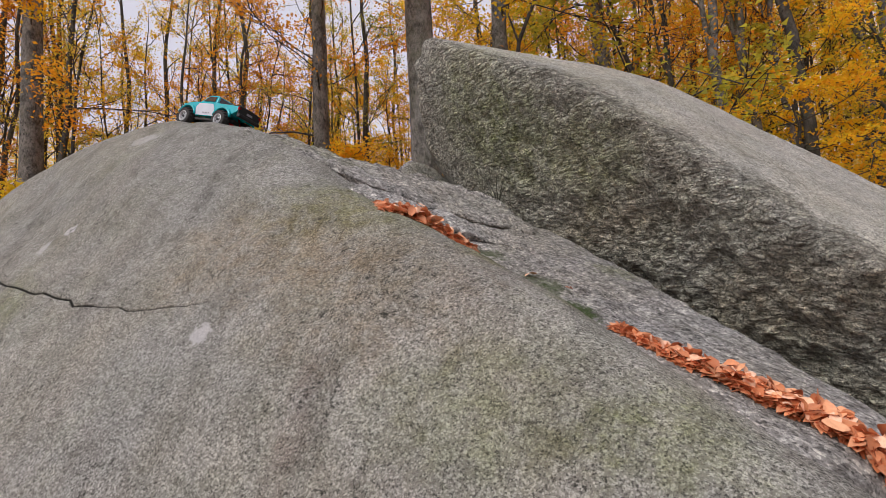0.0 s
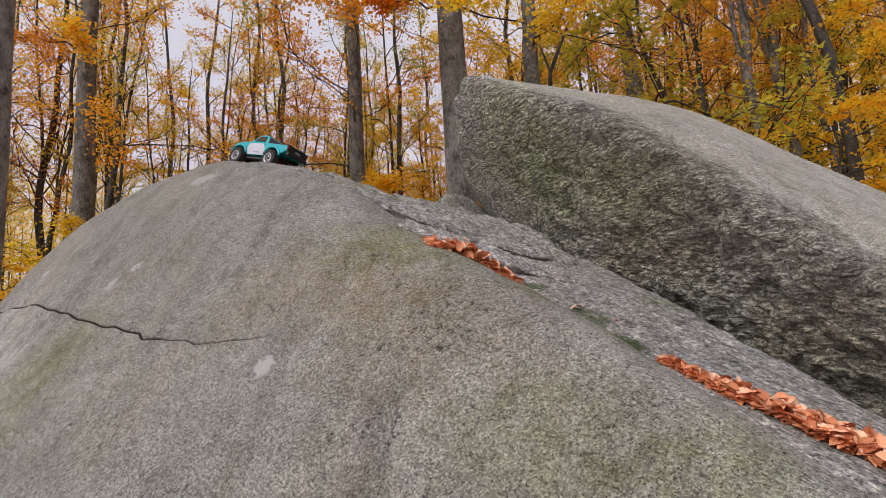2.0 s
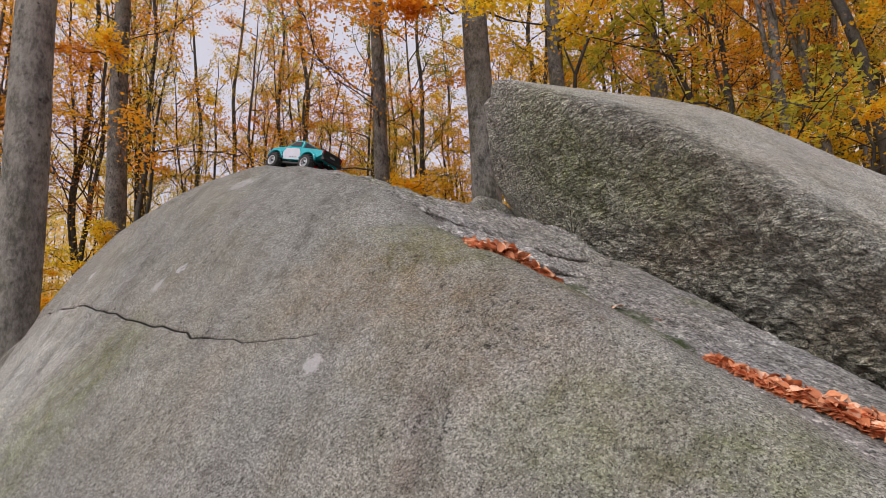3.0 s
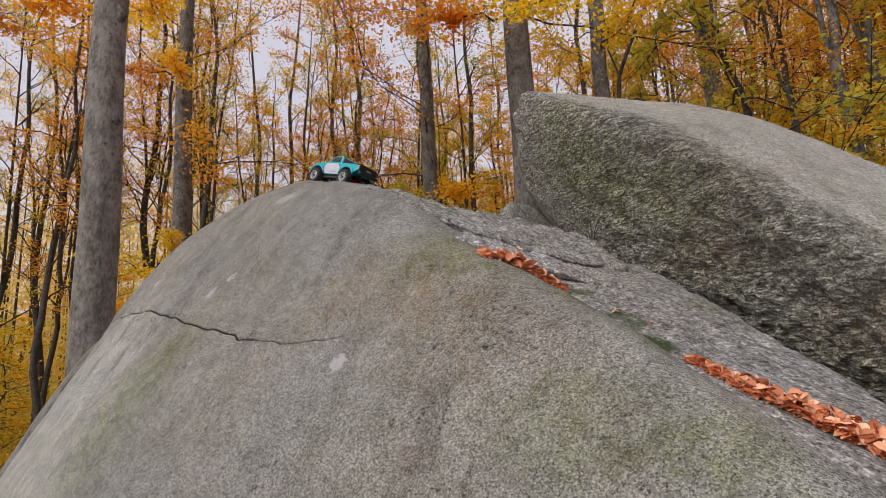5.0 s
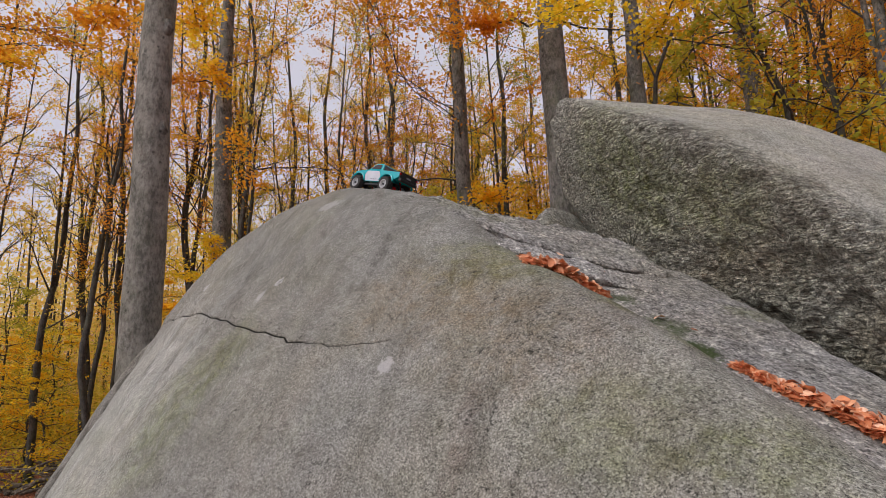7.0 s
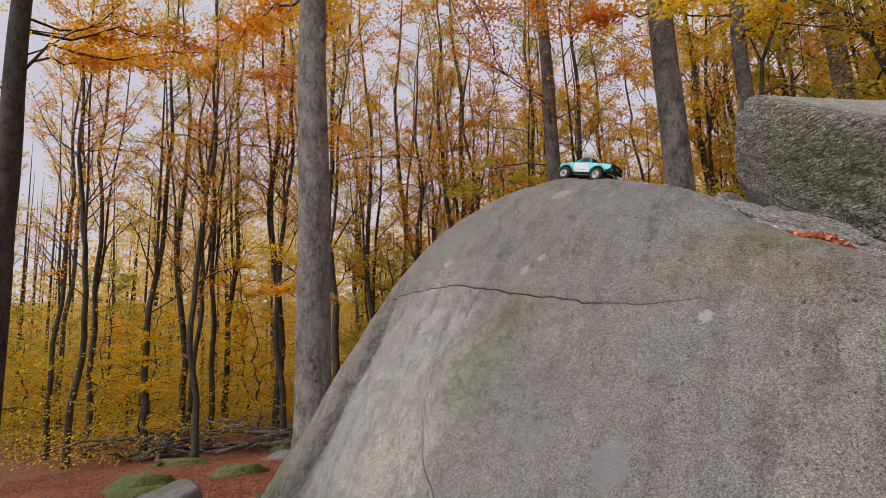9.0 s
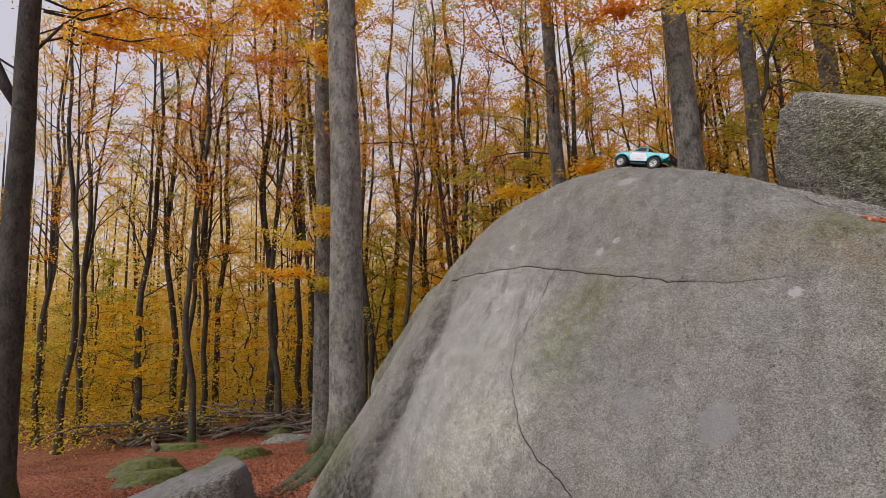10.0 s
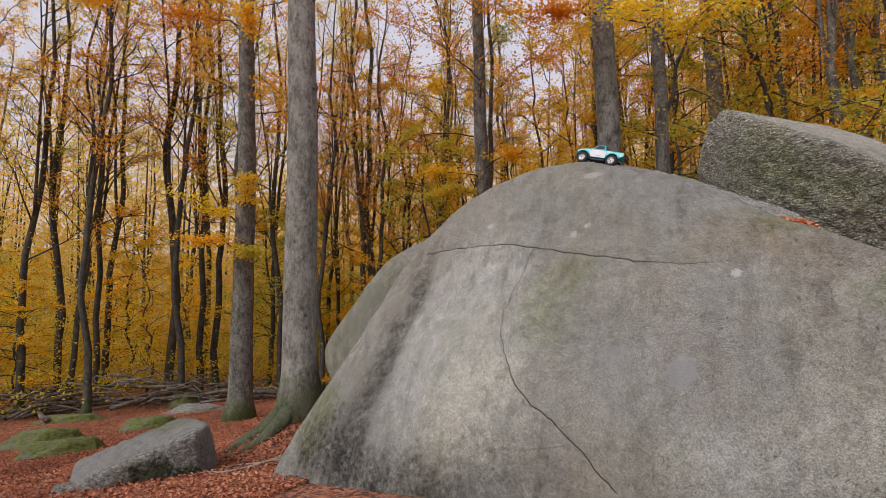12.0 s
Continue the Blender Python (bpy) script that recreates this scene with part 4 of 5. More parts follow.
def single_leaf_material():
    n = Nodes("dry_leaf")
    info = n.t.nodes.new("ShaderNodeObjectInfo")
    col = n.ramp(info.outputs["Random"], [(0.0, (0.92, 0.60, 0.42)), (0.35, (0.86, 0.44, 0.24)), (0.7, (0.74, 0.29, 0.13)), (1.0, (0.42, 0.13, 0.05))])
    col = n.mix(n.ramp(n.noise(4.0, 4, 0.6), [(0.45, 0.0), (0.75, 0.35)]), col, (0.30, 0.10, 0.045))
    veins = n.t.nodes.new("ShaderNodeTexWave")
    veins.inputs["Scale"].default_value = 4.5
    veins.inputs["Distortion"].default_value = 1.0
    n.link(n.coord, veins.inputs["Vector"])
    return n.finish(col, 0.55, n.bump(veins.outputs["Fac"], 0.08, 0.03))


m_fallen_single = single_leaf_material()
LEAVES = [curled_leaf(i) for i in range(9)]


def leaf_bed(label, ends, widths, count, seed, thick):
    """A drift of dry leaves along a line; ends are two places, widths the drift's breadth at them."""
    rng = np.random.RandomState(seed)
    a, b = np.array(ends[0], float), np.array(ends[1], float)
    along = (b - a) / np.linalg.norm(b - a)
    across = np.array([-along[1], along[0]])
    if across[1] < 0:
        across = -across
    p0, _ = top_at(*a)
    bed = new("leaf_drift")
    bed.location = p0
    todo = []
    for i in range(count):
        f = rng.rand() ** 0.85
        w = widths[0] + (widths[1] - widths[0]) * f
        q = a + (b - a) * f + across * w * rng.uniform(-0.1, 1.0)
        todo.append((q, rng.rand() * (0.25 + 0.75 * min(1, f * 3))))
    under = []
    for i in range(count * 4):
        f = i / (count * 4)
        w = widths[0] + (widths[1] - widths[0]) * f
        under.append(top_at(*(a + (b - a) * f + across * w * rng.uniform(-0.05, 0.95))))
    for p, nrm, layer in [(*top_at(*q), layer) for q, layer in todo]:
        tilt = nrm.to_track_quat("Z", "Y").to_matrix().to_4x4()
        lf = new("leaf", LEAVES[rng.randint(9)])
        lf.parent = bed
        size = rng.uniform(0.030, 0.052)
        lf.matrix_basis = Matrix.Translation(p - p0 + nrm * (0.006 + thick * layer)) @ tilt @ pose(0, 0, 0, rng.normal(0, 24), rng.normal(0, 24), rng.uniform(0, 360)) @ Matrix.Scale(size, 4)
    # the pressed leaves underneath
    tilt = np.array([nrm for _, nrm in under]) + rng.normal(0, 0.35, (len(under), 3))
    tilt /= np.linalg.norm(tilt, axis=1, keepdims=True)
    v, fc = leaf_quads(np.array([p - p0 + nrm * (0.004 + thick * 0.6 * rng.rand() * min(1, 0.2 + 2 * k / len(under))) for k, (p, nrm) in enumerate(under)]), tilt, 0.044, rng)
    low = new("leaf_layer", mesh_of("leaf_layer", v, [tuple(int(k) for k in q) for q in fc], m_drift, False))
    low.parent = bed
    tagged(low, kind="stuff")
    return tagged(bed, label, "fallen leaves")


leaf_bed("drift of dry copper-brown beech leaves in the rock groove", ((0.335, 2.415), (1.0, 2.0)), (0.01, 0.13), 300, 1, 0.035)
leaf_bed("small drift of dry copper-brown beech leaves beside the slab", ((-0.41, 2.60), (-0.15, 2.77)), (0.16, 0.03), 180, 2, 0.045)
rng = np.random.RandomState(9)
for x, y in ((0.07, 2.72), (0.2, 2.62), (-0.47, 3.16), (1.02, 2.28)):
    p, nrm = top_at(x, y)
    lf = new("fallen_leaf", LEAVES[rng.randint(9)])
    lf.matrix_basis = Matrix.Translation(p + nrm * 0.008) @ nrm.to_track_quat("Z", "Y").to_matrix().to_4x4() @ pose(0, 0, 0, 8, 10, rng.uniform(0, 360)) @ Matrix.Scale(0.042, 4)
    tagged(lf, "single dry copper-coloured beech leaf on the ledge", "leaf", "single leaves")


v, f = [], []
base, nrm = top_at(-0.24, 3.70)
for dx, dy, h in ((0.0, 0.0, 0.13), (0.02, 0.01, 0.10), (-0.02, 0.01, 0.08), (0.03, -0.02, 0.06), (-0.03, -0.01, 0.05)):
    tube([base + Vector((dx * 0.3, dy * 0.3, -0.01)), base + Vector((dx * 0.8, dy, h * 0.5)), base + Vector((dx * 1.6, dy * 1.5, h))], [0.003, 0.0025, 0.0015], 5, v, f)
tagged(new("withered_plant", mesh_of("withered_plant", v, f, m_dark_bark)), "small withered brown plant growing from the rock", "plant")


def scattered_litter():
    rng = np.random.RandomState(12)
    n = 125000
    x, y = -4.6 - 17.0 * rng.rand(n) ** 1.4, -0.5 + 14.5 * rng.rand(n) ** 1.15
    z = np.array([ground_z(a, b) for a, b in zip(x, y)])
    normal = rng.normal(0, 0.45, (n, 3)) + [0.0, 0.0, 1.0]
    normal /= np.linalg.norm(normal, axis=1, keepdims=True)
    v, f = leaf_quads(np.stack([x, y, z + rng.uniform(0.005, 0.05, n)], 1), normal, 0.044, rng)
    ob = new("leaf_litter", mesh_of("leaf_litter", v, [tuple(int(i) for i in q) for q in f], m_fallen, False))
    tagged(ob, "loose reddish brown beech leaves strewn over the forest floor", "leaf litter", kind="stuff")


scattered_litter()


# ---- brushwood ----
def brush_pile():
    rng = np.random.RandomState(17)
    pile = new("brush_pile")
    pile.location = (-17.5, 11.0, ground_z(-17.5, 11.0))
    for i in range(120):
        f = rng.rand() ** 1.15
        c = np.array([-22.2 + 7.6 * f, 9.6 + 6.2 * f]) + rng.normal(0, 0.5, 2)
        a = math.atan2(6.0, 9.5) + rng.normal(0, 0.6) + (math.pi if rng.rand() < 0.5 else 0)
        log = i % 8 == 0
        length = rng.uniform(3.2, 5.5) if log else rng.uniform(1.2, 3.8)
        h = rng.uniform(0.05, 0.75) * (0.4 + math.sin(math.pi * min(1, f + 0.15)))
        d = np.array([math.cos(a), math.sin(a), rng.normal(0, 0.10)])
        base = np.array([c[0], c[1], ground_z(*c) + h])
        pts = [base + d * length * (k / 5 - 0.5) + rng.normal(0, 0.09, 3) - np.array([0, 0, 0.12 * (k / 2.5 - 1) ** 2]) - np.array(pile.location) for k in range(6)]
        v, fc = [], []
        tube(pts, np.linspace(rng.uniform(0.07, 0.10) if log else rng.uniform(0.015, 0.07), 0.04 if log else 0.012, 6), 6, v, fc)
        ob = new("branch", mesh_of("branch", v, fc, m_deadwood))
        ob.parent = pile
    tagged(pile, "long heap of dead branches laid along the forest floor", "brush pile")


brush_pile()
for i, (p, q, r) in enumerate((((-5.72, 3.35), (-6.05, 2.7), 0.022), ((-5.6, 3.2), (-6.35, 3.05), 0.014), ((-5.8, 2.6), (-6.5, 2.75), 0.012))):
    v, f = [], []
    line = [(p[0] + (q[0] - p[0]) * k / 5, p[1] + (q[1] - p[1]) * k / 5 + 0.04 * math.sin(k * 1.7 + i), ground_z(p[0] + (q[0] - p[0]) * k / 5, p[1] + (q[1] - p[1]) * k / 5) + 0.03 + 0.04 * (5 - k) / 5) for k in range(6)]
    tube(line, np.linspace(r, r * 0.5, 6), 8, v, f)
    tagged(new("fallen_branch", mesh_of("fallen_branch", v, f, m_palewood)), "pale bare dead branch lying on the leaf litter", "branch", "dead branches")


# ---- toy truck ----
def plain(name, colour, rough, metal=0.0, grain=40.0, vary=0.15, **more):
    n = Nodes(name)
    v = n.ramp(n.noise(grain, 4, 0.6), [(0.3, 1 - vary), (0.7, 1 + vary)])
    col = n.mix(1.0, colour, v, "MULTIPLY")
    return n.finish(col, rough, n.bump(n.noise(grain * 6, 3, 0.6), 0.05, 0.002), metal, **more)


m_teal = plain("teal_lacquer", (0.0, 0.36, 0.40), 0.25, grain=15, vary=0.1, Coat_Weight=0.6)
m_white = plain("white_lacquer", (0.50, 0.51, 0.56), 0.35, grain=20, vary=0.06, Coat_Weight=0.3)
m_black = plain("black_plastic", (0.012, 0.012, 0.013), 0.5)
m_rubber = plain("dusty_rubber", (0.035, 0.033, 0.031), 0.85, grain=60, vary=0.4)
m_rim = plain("satin_wheel_metal", (0.55, 0.55, 0.56), 0.35, 0.8)
m_glass = plain("smoked_glass", (0.03, 0.035, 0.04), 0.06)
m_red = plain("red_lens", (0.55, 0.01, 0.012), 0.15)
m_amber = plain("pale_lens", (0.8, 0.78, 0.7), 0.15)
m_mark = plain("grey_print", (0.25, 0.25, 0.27), 0.5)


def box(size, at, taper=1.0, bevel=0.004, turn=(0, 0, 0)):
    """A bevelled block; taper narrows its top."""
    bm = bmesh.new()
    bmesh.ops.create_cube(bm, size=1.0)
    for v in bm.verts:
        k = taper if v.co.z > 0 else 1.0
        v.co = Vector((v.co.x * size[0] * k, v.co.y * size[1] * k, v.co.z * size[2]))
    if bevel:
        bmesh.ops.bevel(bm, geom=bm.edges[:], offset=bevel, segments=2, affect="EDGES", profile=0.5)
    bmesh.ops.transform(bm, matrix=pose(*at, *turn), verts=bm.verts)
    return bm


def slab(profile, half_low, half_high, z_low, z_high, bevel=0.004):
    """A side outline (x, z) drawn out across the truck; the sides lean in from z_low to z_high."""
    bm = bmesh.new()

    def half(z):
        return half_low + (half_high - half_low) * min(1, max(0, (z - z_low) / (z_high - z_low)))

    left = [bm.verts.new((x, half(z), z)) for x, z in profile]
    right = [bm.verts.new((x, -half(z), z)) for x, z in profile]
    bm.faces.new(left)
    bm.faces.new(right[::-1])
    for i in range(len(profile)):
        j = (i + 1) % len(profile)
        bm.faces.new((left[j], left[i], right[i], right[j]))
    bmesh.ops.recalc_face_normals(bm, faces=bm.faces[:])
    if bevel:
        sharp = [e for e in bm.edges if e.calc_face_angle(0) > 0.5]
        bmesh.ops.bevel(bm, geom=sharp, offset=bevel, segments=2, affect="EDGES", profile=0.6)
    return bm


def pane(corners, thick):
    """A flat piece with thickness from its corners."""
    bm = bmesh.new()
    a = [Vector(c) for c in corners]
    n = (a[1] - a[0]).cross(a[2] - a[0]).normalized() * thick
    lo, hi = [bm.verts.new(c) for c in a], [bm.verts.new(c + n) for c in a]
    bm.faces.new(lo[::-1])
    bm.faces.new(hi)
    for i in range(len(a)):
        j = (i + 1) % len(a)
        bm.faces.new((lo[i], lo[j], hi[j], hi[i]))
    return bm


def lathe(profile, steps):
    """A ring from a profile (radius, y) turned about the y axis."""
    bm = bmesh.new()
    rings = []
    for s in range(steps):
        a = 2 * math.pi * s / steps
        rings.append([bm.verts.new((r * math.cos(a), y, r * math.sin(a))) for r, y in profile])
    for s in range(steps):
        a, b = rings[s], rings[(s + 1) % steps]
        for i in range(len(profile) - 1):
            bm.faces.new((a[i], b[i], b[i + 1], a[i + 1]))
    bmesh.ops.recalc_face_normals(bm, faces=bm.faces[:])
    return bm


def wheel(truck, x, y, side):
    """A chunky lugged tyre on a bright spoked rim, the outside towards side."""
    R, W = 0.058, 0.022
    bm = lathe([(0.030, -W), (0.046, -W - 0.002), (0.053, -W + 0.003), (0.055, 0), (0.053, W - 0.003), (0.046, W + 0.002), (0.030, W)], 36)
    for i in range(18):
        for k, shift in ((-1, 0.0), (1, 0.5)):
            a = 2 * math.pi * (i + shift) / 18
            lug = bmesh.new()
            bmesh.ops.create_cube(lug, size=1.0)
            bmesh.ops.transform(lug, matrix=pose(0, 0, 0, 0, -math.degrees(a), 0) @ pose(R - 0.004, k * 0.0125, 0, 0, 0, 18 * k) @ Matrix.Diagonal((0.009, 0.021, 0.011, 1)), verts=lug.verts)
            me = bpy.data.meshes.new("lug")
            lug.to_mesh(me)
            lug.free()
            bm.from_mesh(me)
            bpy.data.meshes.remove(me)
    tyre = part("tyre", bm, m_rubber, truck)
    tyre.location = (x, y, R)
    o = side * 0.012
    rim = part("rim", lathe([(0.031, -0.020), (0.033, -0.023), (0.029, -0.024), (0.027, -0.012), (0.027, 0.012), (0.029, 0.024), (0.033, 0.023), (0.031, 0.020)], 28), m_rim, tyre, "bright metal wheel rim", True)
    for i in range(6):
        a = 60 * i
        part("spoke", box((0.022, 0.006, 0.008), (0, 0, 0), bevel=0.001), m_rim, tyre).matrix_basis = pose(0, o, 0, 0, a, 0) @ pose(0.016, 0, 0)
    hub = bmesh.new()
    bmesh.ops.create_cone(hub, cap_ends=True, segments=12, radius1=0.008, radius2=0.006, depth=0.014)
    bmesh.ops.rotate(hub, verts=hub.verts, matrix=Matrix.Rotation(radians(90), 3, "X"))
    part("hub", hub, m_black, tyre).location = (0, o * 1.2, 0)


def arch(x, r, z, lo, hi, n=9):
    """Points of a wheel opening from front to back, as angles in degrees."""
    return [(x + r * math.cos(radians(lo + (hi - lo) * i / (n - 1))), z + r * math.sin(radians(lo + (hi - lo) * i / (n - 1)))) for i in range(n)]


def toy_truck():
    """x ahead, y to the truck's left, z up, from the ground under the rear axle; the front axle stands at 0.313."""
    t = new("toy_truck")
    lift = 0.012
    fx = 0.313
    for x in (0.0, fx):
        for y in (0.094, -0.094):
            wheel(t, x, y, 1 if y > 0 else -1)
    # shell with wheel openings
    side = [(-0.112, 0.112), (-0.110, 0.146), (0.085, 0.156), (0.235, 0.156), (0.300, 0.152), (0.372, 0.138), (0.380, 0.105), (0.372, 0.092)]
    side += arch(fx, 0.073, 0.052, 35, 160)
    side += [(0.242, 0.066), (0.072, 0.066)]
    side += arch(0.0, 0.073, 0.052, 20, 150)
    side += [(-0.075, 0.092)]
    part("body", slab([(x, z + lift) for x, z in side], 0.094, 0.088, 0.072, 0.168, 0.004), m_teal, t, "glossy teal pickup body shell")
    for s in (1, -1):
        y = s * 0.0935
        c = [(0.240, y, 0.070), (0.078, y, 0.070), (0.085, y * 0.985, 0.118), (0.110, y * 0.965, 0.146), (0.232, y * 0.965, 0.146), (0.250, y * 0.985, 0.118)]
        part("door_panel", pane([(a, b, z + lift) for a, b, z in (c if s < 0 else c[::-1])], 0.0025), m_white, t, "white painted lower side panel")
        for k in range(3):
            part("print", box((0.018 - 0.004 * k, 0.001, 0.006), (0.165 - 0.024 * k, y + s * 0.0028, 0.086 + lift), bevel=0), m_mark, t, "small grey printed bar")
        # flared arches
        for x in (0.0, fx):
            pts = arch(x, 0.076, 0.062, 18, 162, 11)
            v, f = [], []
            tube([(px, s * 0.098, pz) for px, pz in pts], [0.0075] * 11, 8, v, f)
            fl = new("fender_flare", mesh_of("fender_flare", v, f, m_teal))
            fl.parent = t
        part("rock_slider", box((0.15, 0.014, 0.014), (0.157, s * 0.084, 0.058)), m_black, t)
    # cab
    cab = [(0.085, 0.152), (0.098, 0.203), (0.110, 0.210), (0.175, 0.208), (0.186, 0.202), (0.238, 0.153)]
    part("cab", slab([(x, z + lift) for x, z in cab], 0.086, 0.068, 0.167, 0.220, 0.005), m_teal, t, "teal cab roof and pillars")
    for s in (1, -1):
        c = [(0.104, s * 0.0855, 0.162), (0.112, s * 0.0735, 0.198), (0.172, s * 0.0735, 0.197), (0.205, s * 0.0855, 0.162)]
        part("side_window", pane([(a, b, z + lift) for a, b, z in (c if s > 0 else c[::-1])], 0.002), m_glass, t, "dark side window")
    part("windscreen", pane([(a, b, z + lift) for a, b, z in [(0.230, 0.074, 0.163), (0.192, 0.060, 0.199), (0.192, -0.060, 0.199), (0.230, -0.074, 0.163)]], 0.003), m_glass, t, "dark raked windscreen")
    part("rear_window", pane([(a, b, z + lift) for a, b, z in [(0.0865, 0.070, 0.160), (0.0865, -0.070, 0.160), (0.0965, -0.058, 0.198), (0.0965, 0.058, 0.198)]], 0.003), m_glass, t, "dark rear window")
    part("roof_scoop", box((0.04, 0.06, 0.008), (0.145, 0, 0.2125 + lift), 0.8, 0.003), m_teal, t)
    part("bonnet", box((0.115, 0.12, 0.010), (0.305, 0, 0.153 + lift), 0.85, 0.004, (0, 7, 0)), m_teal, t)
    part("bed_cover", box((0.175, 0.150, 0.006), (-0.018, 0, 0.1545 + lift), bevel=0.002), m_black, t, "black load bed cover")
    part("tailgate", box((0.008, 0.166, 0.048), (-0.115, 0, 0.126 + lift), bevel=0.002), m_black, t, "black tailgate")
    part("rear_bumper", box((0.024, 0.165, 0.020), (-0.120, 0, 0.095 + lift), bevel=0.004), m_black, t)
    part("front_bumper", box((0.024, 0.16, 0.022), (0.388, 0, 0.088 + lift), bevel=0.004), m_black, t)
    part("grille", box((0.006, 0.12, 0.024), (0.381, 0, 0.120 + lift), bevel=0.002), m_black, t)
    for s in (1, -1):
        part("tail_light", box((0.006, 0.020, 0.016), (-0.116, s * 0.078, 0.136 + lift), bevel=0.002), m_red, t, "red tail light")
        part("headlight", box((0.006, 0.022, 0.016), (0.383, s * 0.066, 0.123 + lift), bevel=0.002), m_amber, t, "pale headlight")
    part("number_bar", box((0.003, 0.044, 0.012), (-0.119, 0, 0.124 + lift), bevel=0), m_mark, t)
    # running gear
    part("chassis", box((0.36, 0.05, 0.026), (0.150, 0, 0.082), bevel=0.003), m_black, t)
    part("skid_plate", box((0.12, 0.06, 0.012), (0.156, 0, 0.064), bevel=0.003), m_black, t)
    for x in (0.0, fx):
        v, f = [], []
        tube([(x, -0.085, 0.058), (x, 0, 0.058), (x, 0.085, 0.058)], [0.009, 0.009, 0.009], 8, v, f)
        ax = new("axle", mesh_of("axle", v, f, m_black))
        ax.parent = t
        diff = bmesh.new()
        bmesh.ops.create_uvsphere(diff, u_segments=12, v_segments=8, radius=0.019)
        part("differential", diff, m_red if x == 0 else m_black, t, "", True).location = (x, 0.01, 0.058)
        for s in (1, -1):
            v, f = [], []
            tube([(x, s * 0.062, 0.064), (x + 0.012, s * 0.055, 0.100), (x + 0.024, s * 0.048, 0.135)], [0.007, 0.0055, 0.007], 8, v, f)
            sh = new("shock_absorber", mesh_of("shock_absorber", v, f, m_red))
            sh.parent = t
    return tagged(t, "teal and white toy pickup truck with chunky tyres on the boulder", "toy truck")


truck = toy_truck()
rear, front = Vector((-1.872, 3.545, 0)), Vector((-2.166, 3.598, 0))
ahead = (front - rear).normalized()
right = Vector((-ahead.y, ahead.x, 0)) * -1
if right.y < 0:
    right = -right
foot = {(i, j): top_at(*(p + right * w)[:2], 3.9)[0] for i, p in enumerate((rear, front)) for j, w in enumerate((0.0, 0.188))}
low = (foot[0, 0] + foot[0, 1]) / 2
high = (foot[1, 0] + foot[1, 1]) / 2
fwd = (high - low).normalized()
left = (foot[0, 0] - foot[0, 1] + foot[1, 0] - foot[1, 1]).normalized()
up = fwd.cross(left).normalized()
left = up.cross(fwd)
truck.matrix_basis = Matrix.Translation(low - up * 0.002) @ Matrix((fwd, left, up)).transposed().to_4x4()


# ---- trees around ----
# the large beeches close by: place, radius, and the height of the lowest limb
BEECHES = [(-6.4, 4.55, 0.25, 8.0), (-12.4, 10.1, 0.31, 8.0), (-2.47, 8.85, 0.26, 7.2), (-1.5, 10.4, 0.165, 7.2), (-6.2, 12.5, 0.23, 6.8), (0.07, 18.4, 0.34, 7.5), (-12.3, 2.6, 0.24, 7.5)]
beech = []
for i, (x, y, r, bare) in enumerate(BEECHES):
    beech.append(plant("beech_tree", "tall grey-barked beech trunk with autumn leaves high above", "large beeches", (x, y), 40 * i, 1.0, m_dark_bark if i == 6 else m_pale_bark if i == 0 else m_bark, (m_rust, m_rust, m_rust, m_gold, m_rust, m_rust, m_gold)[i], True,
                       seed=20 + i, height=22 + i % 3, radius=r, bare=bare, reach=4.8, limbs=24, twigs=18, sprays=40, size=0.085, sides=20, bend=0.22, rise=0.7, thin=0.45))


def on_tree(tree, name, v, f, material, label=""):
    """A part given in world places, hung under a tree."""
    inv = tree.matrix_basis.inverted()
    ob = new(name, mesh_of(name, [inv @ Vector(p) for p in v], f, material))
    ob.parent = tree
    return tagged(ob, label)


# roots of the beech beside the boulder, its burl, and the crooked side stem of the thin beech
for a, b, c, r in (((-6.5, 4.40, 0.30), (-6.85, 4.05, -0.08), (-7.3, 3.7, -0.36), 0.13), ((-6.4, 4.35, 0.32), (-6.5, 3.9, -0.02), (-6.85, 3.4, -0.32), 0.12), ((-6.6, 4.5, 0.25), (-7.1, 4.45, -0.1), (-7.7, 4.3, -0.42), 0.12)):
    v, f = [], []
    tube([a, tuple((p + q) / 2 + 0.03 for p, q in zip(a, b)), b, tuple((p + q) / 2 for p, q in zip(b, c)), c], [r * 1.3, r, r * 0.85, r * 0.6, r * 0.3], 10, v, f)
    on_tree(beech[0], "root", v, f, m_root, "thick mossy root spreading over the ground")
for z, r in ((5.05, 0.06), (6.5, 0.055)):
    v, f = [], []
    tube([(-6.36, 4.50, z - 0.2), (-6.26, 4.54, z - 0.09), (-6.21, 4.56, z - 0.02), (-6.23, 4.55, z + 0.06), (-6.36, 4.50, z + 0.16)], [0.03, r, r * 1.15, r, 0.03], 12, v, f)
    on_tree(beech[0], "burl", v, f, m_bark)
v, f = [], []
tube([(-1.52, 10.38, 5.1), (-1.40, 10.38, 5.68), (-1.22, 10.38, 6.15), (-1.16, 10.38, 6.69), (-0.96, 10.38, 7.15), (-0.62, 10.37, 7.82), (-0.3, 10.3, 8.6)], [0.055, 0.045, 0.042, 0.036, 0.032, 0.026, 0.018], 7, v, f)
tube([(-1.20, 10.38, 6.1), (-0.87, 10.1, 6.08), (-0.61, 10.07, 5.92), (-0.37, 10.06, 5.64), (-0.15, 10.04, 5.53)], [0.02, 0.016, 0.013, 0.010, 0.006], 5, v, f)
tube([(-1.16, 10.38, 6.69), (-1.3, 10.3, 7.2), (-1.25, 10.3, 7.7)], [0.022, 0.016, 0.008], 5, v, f)
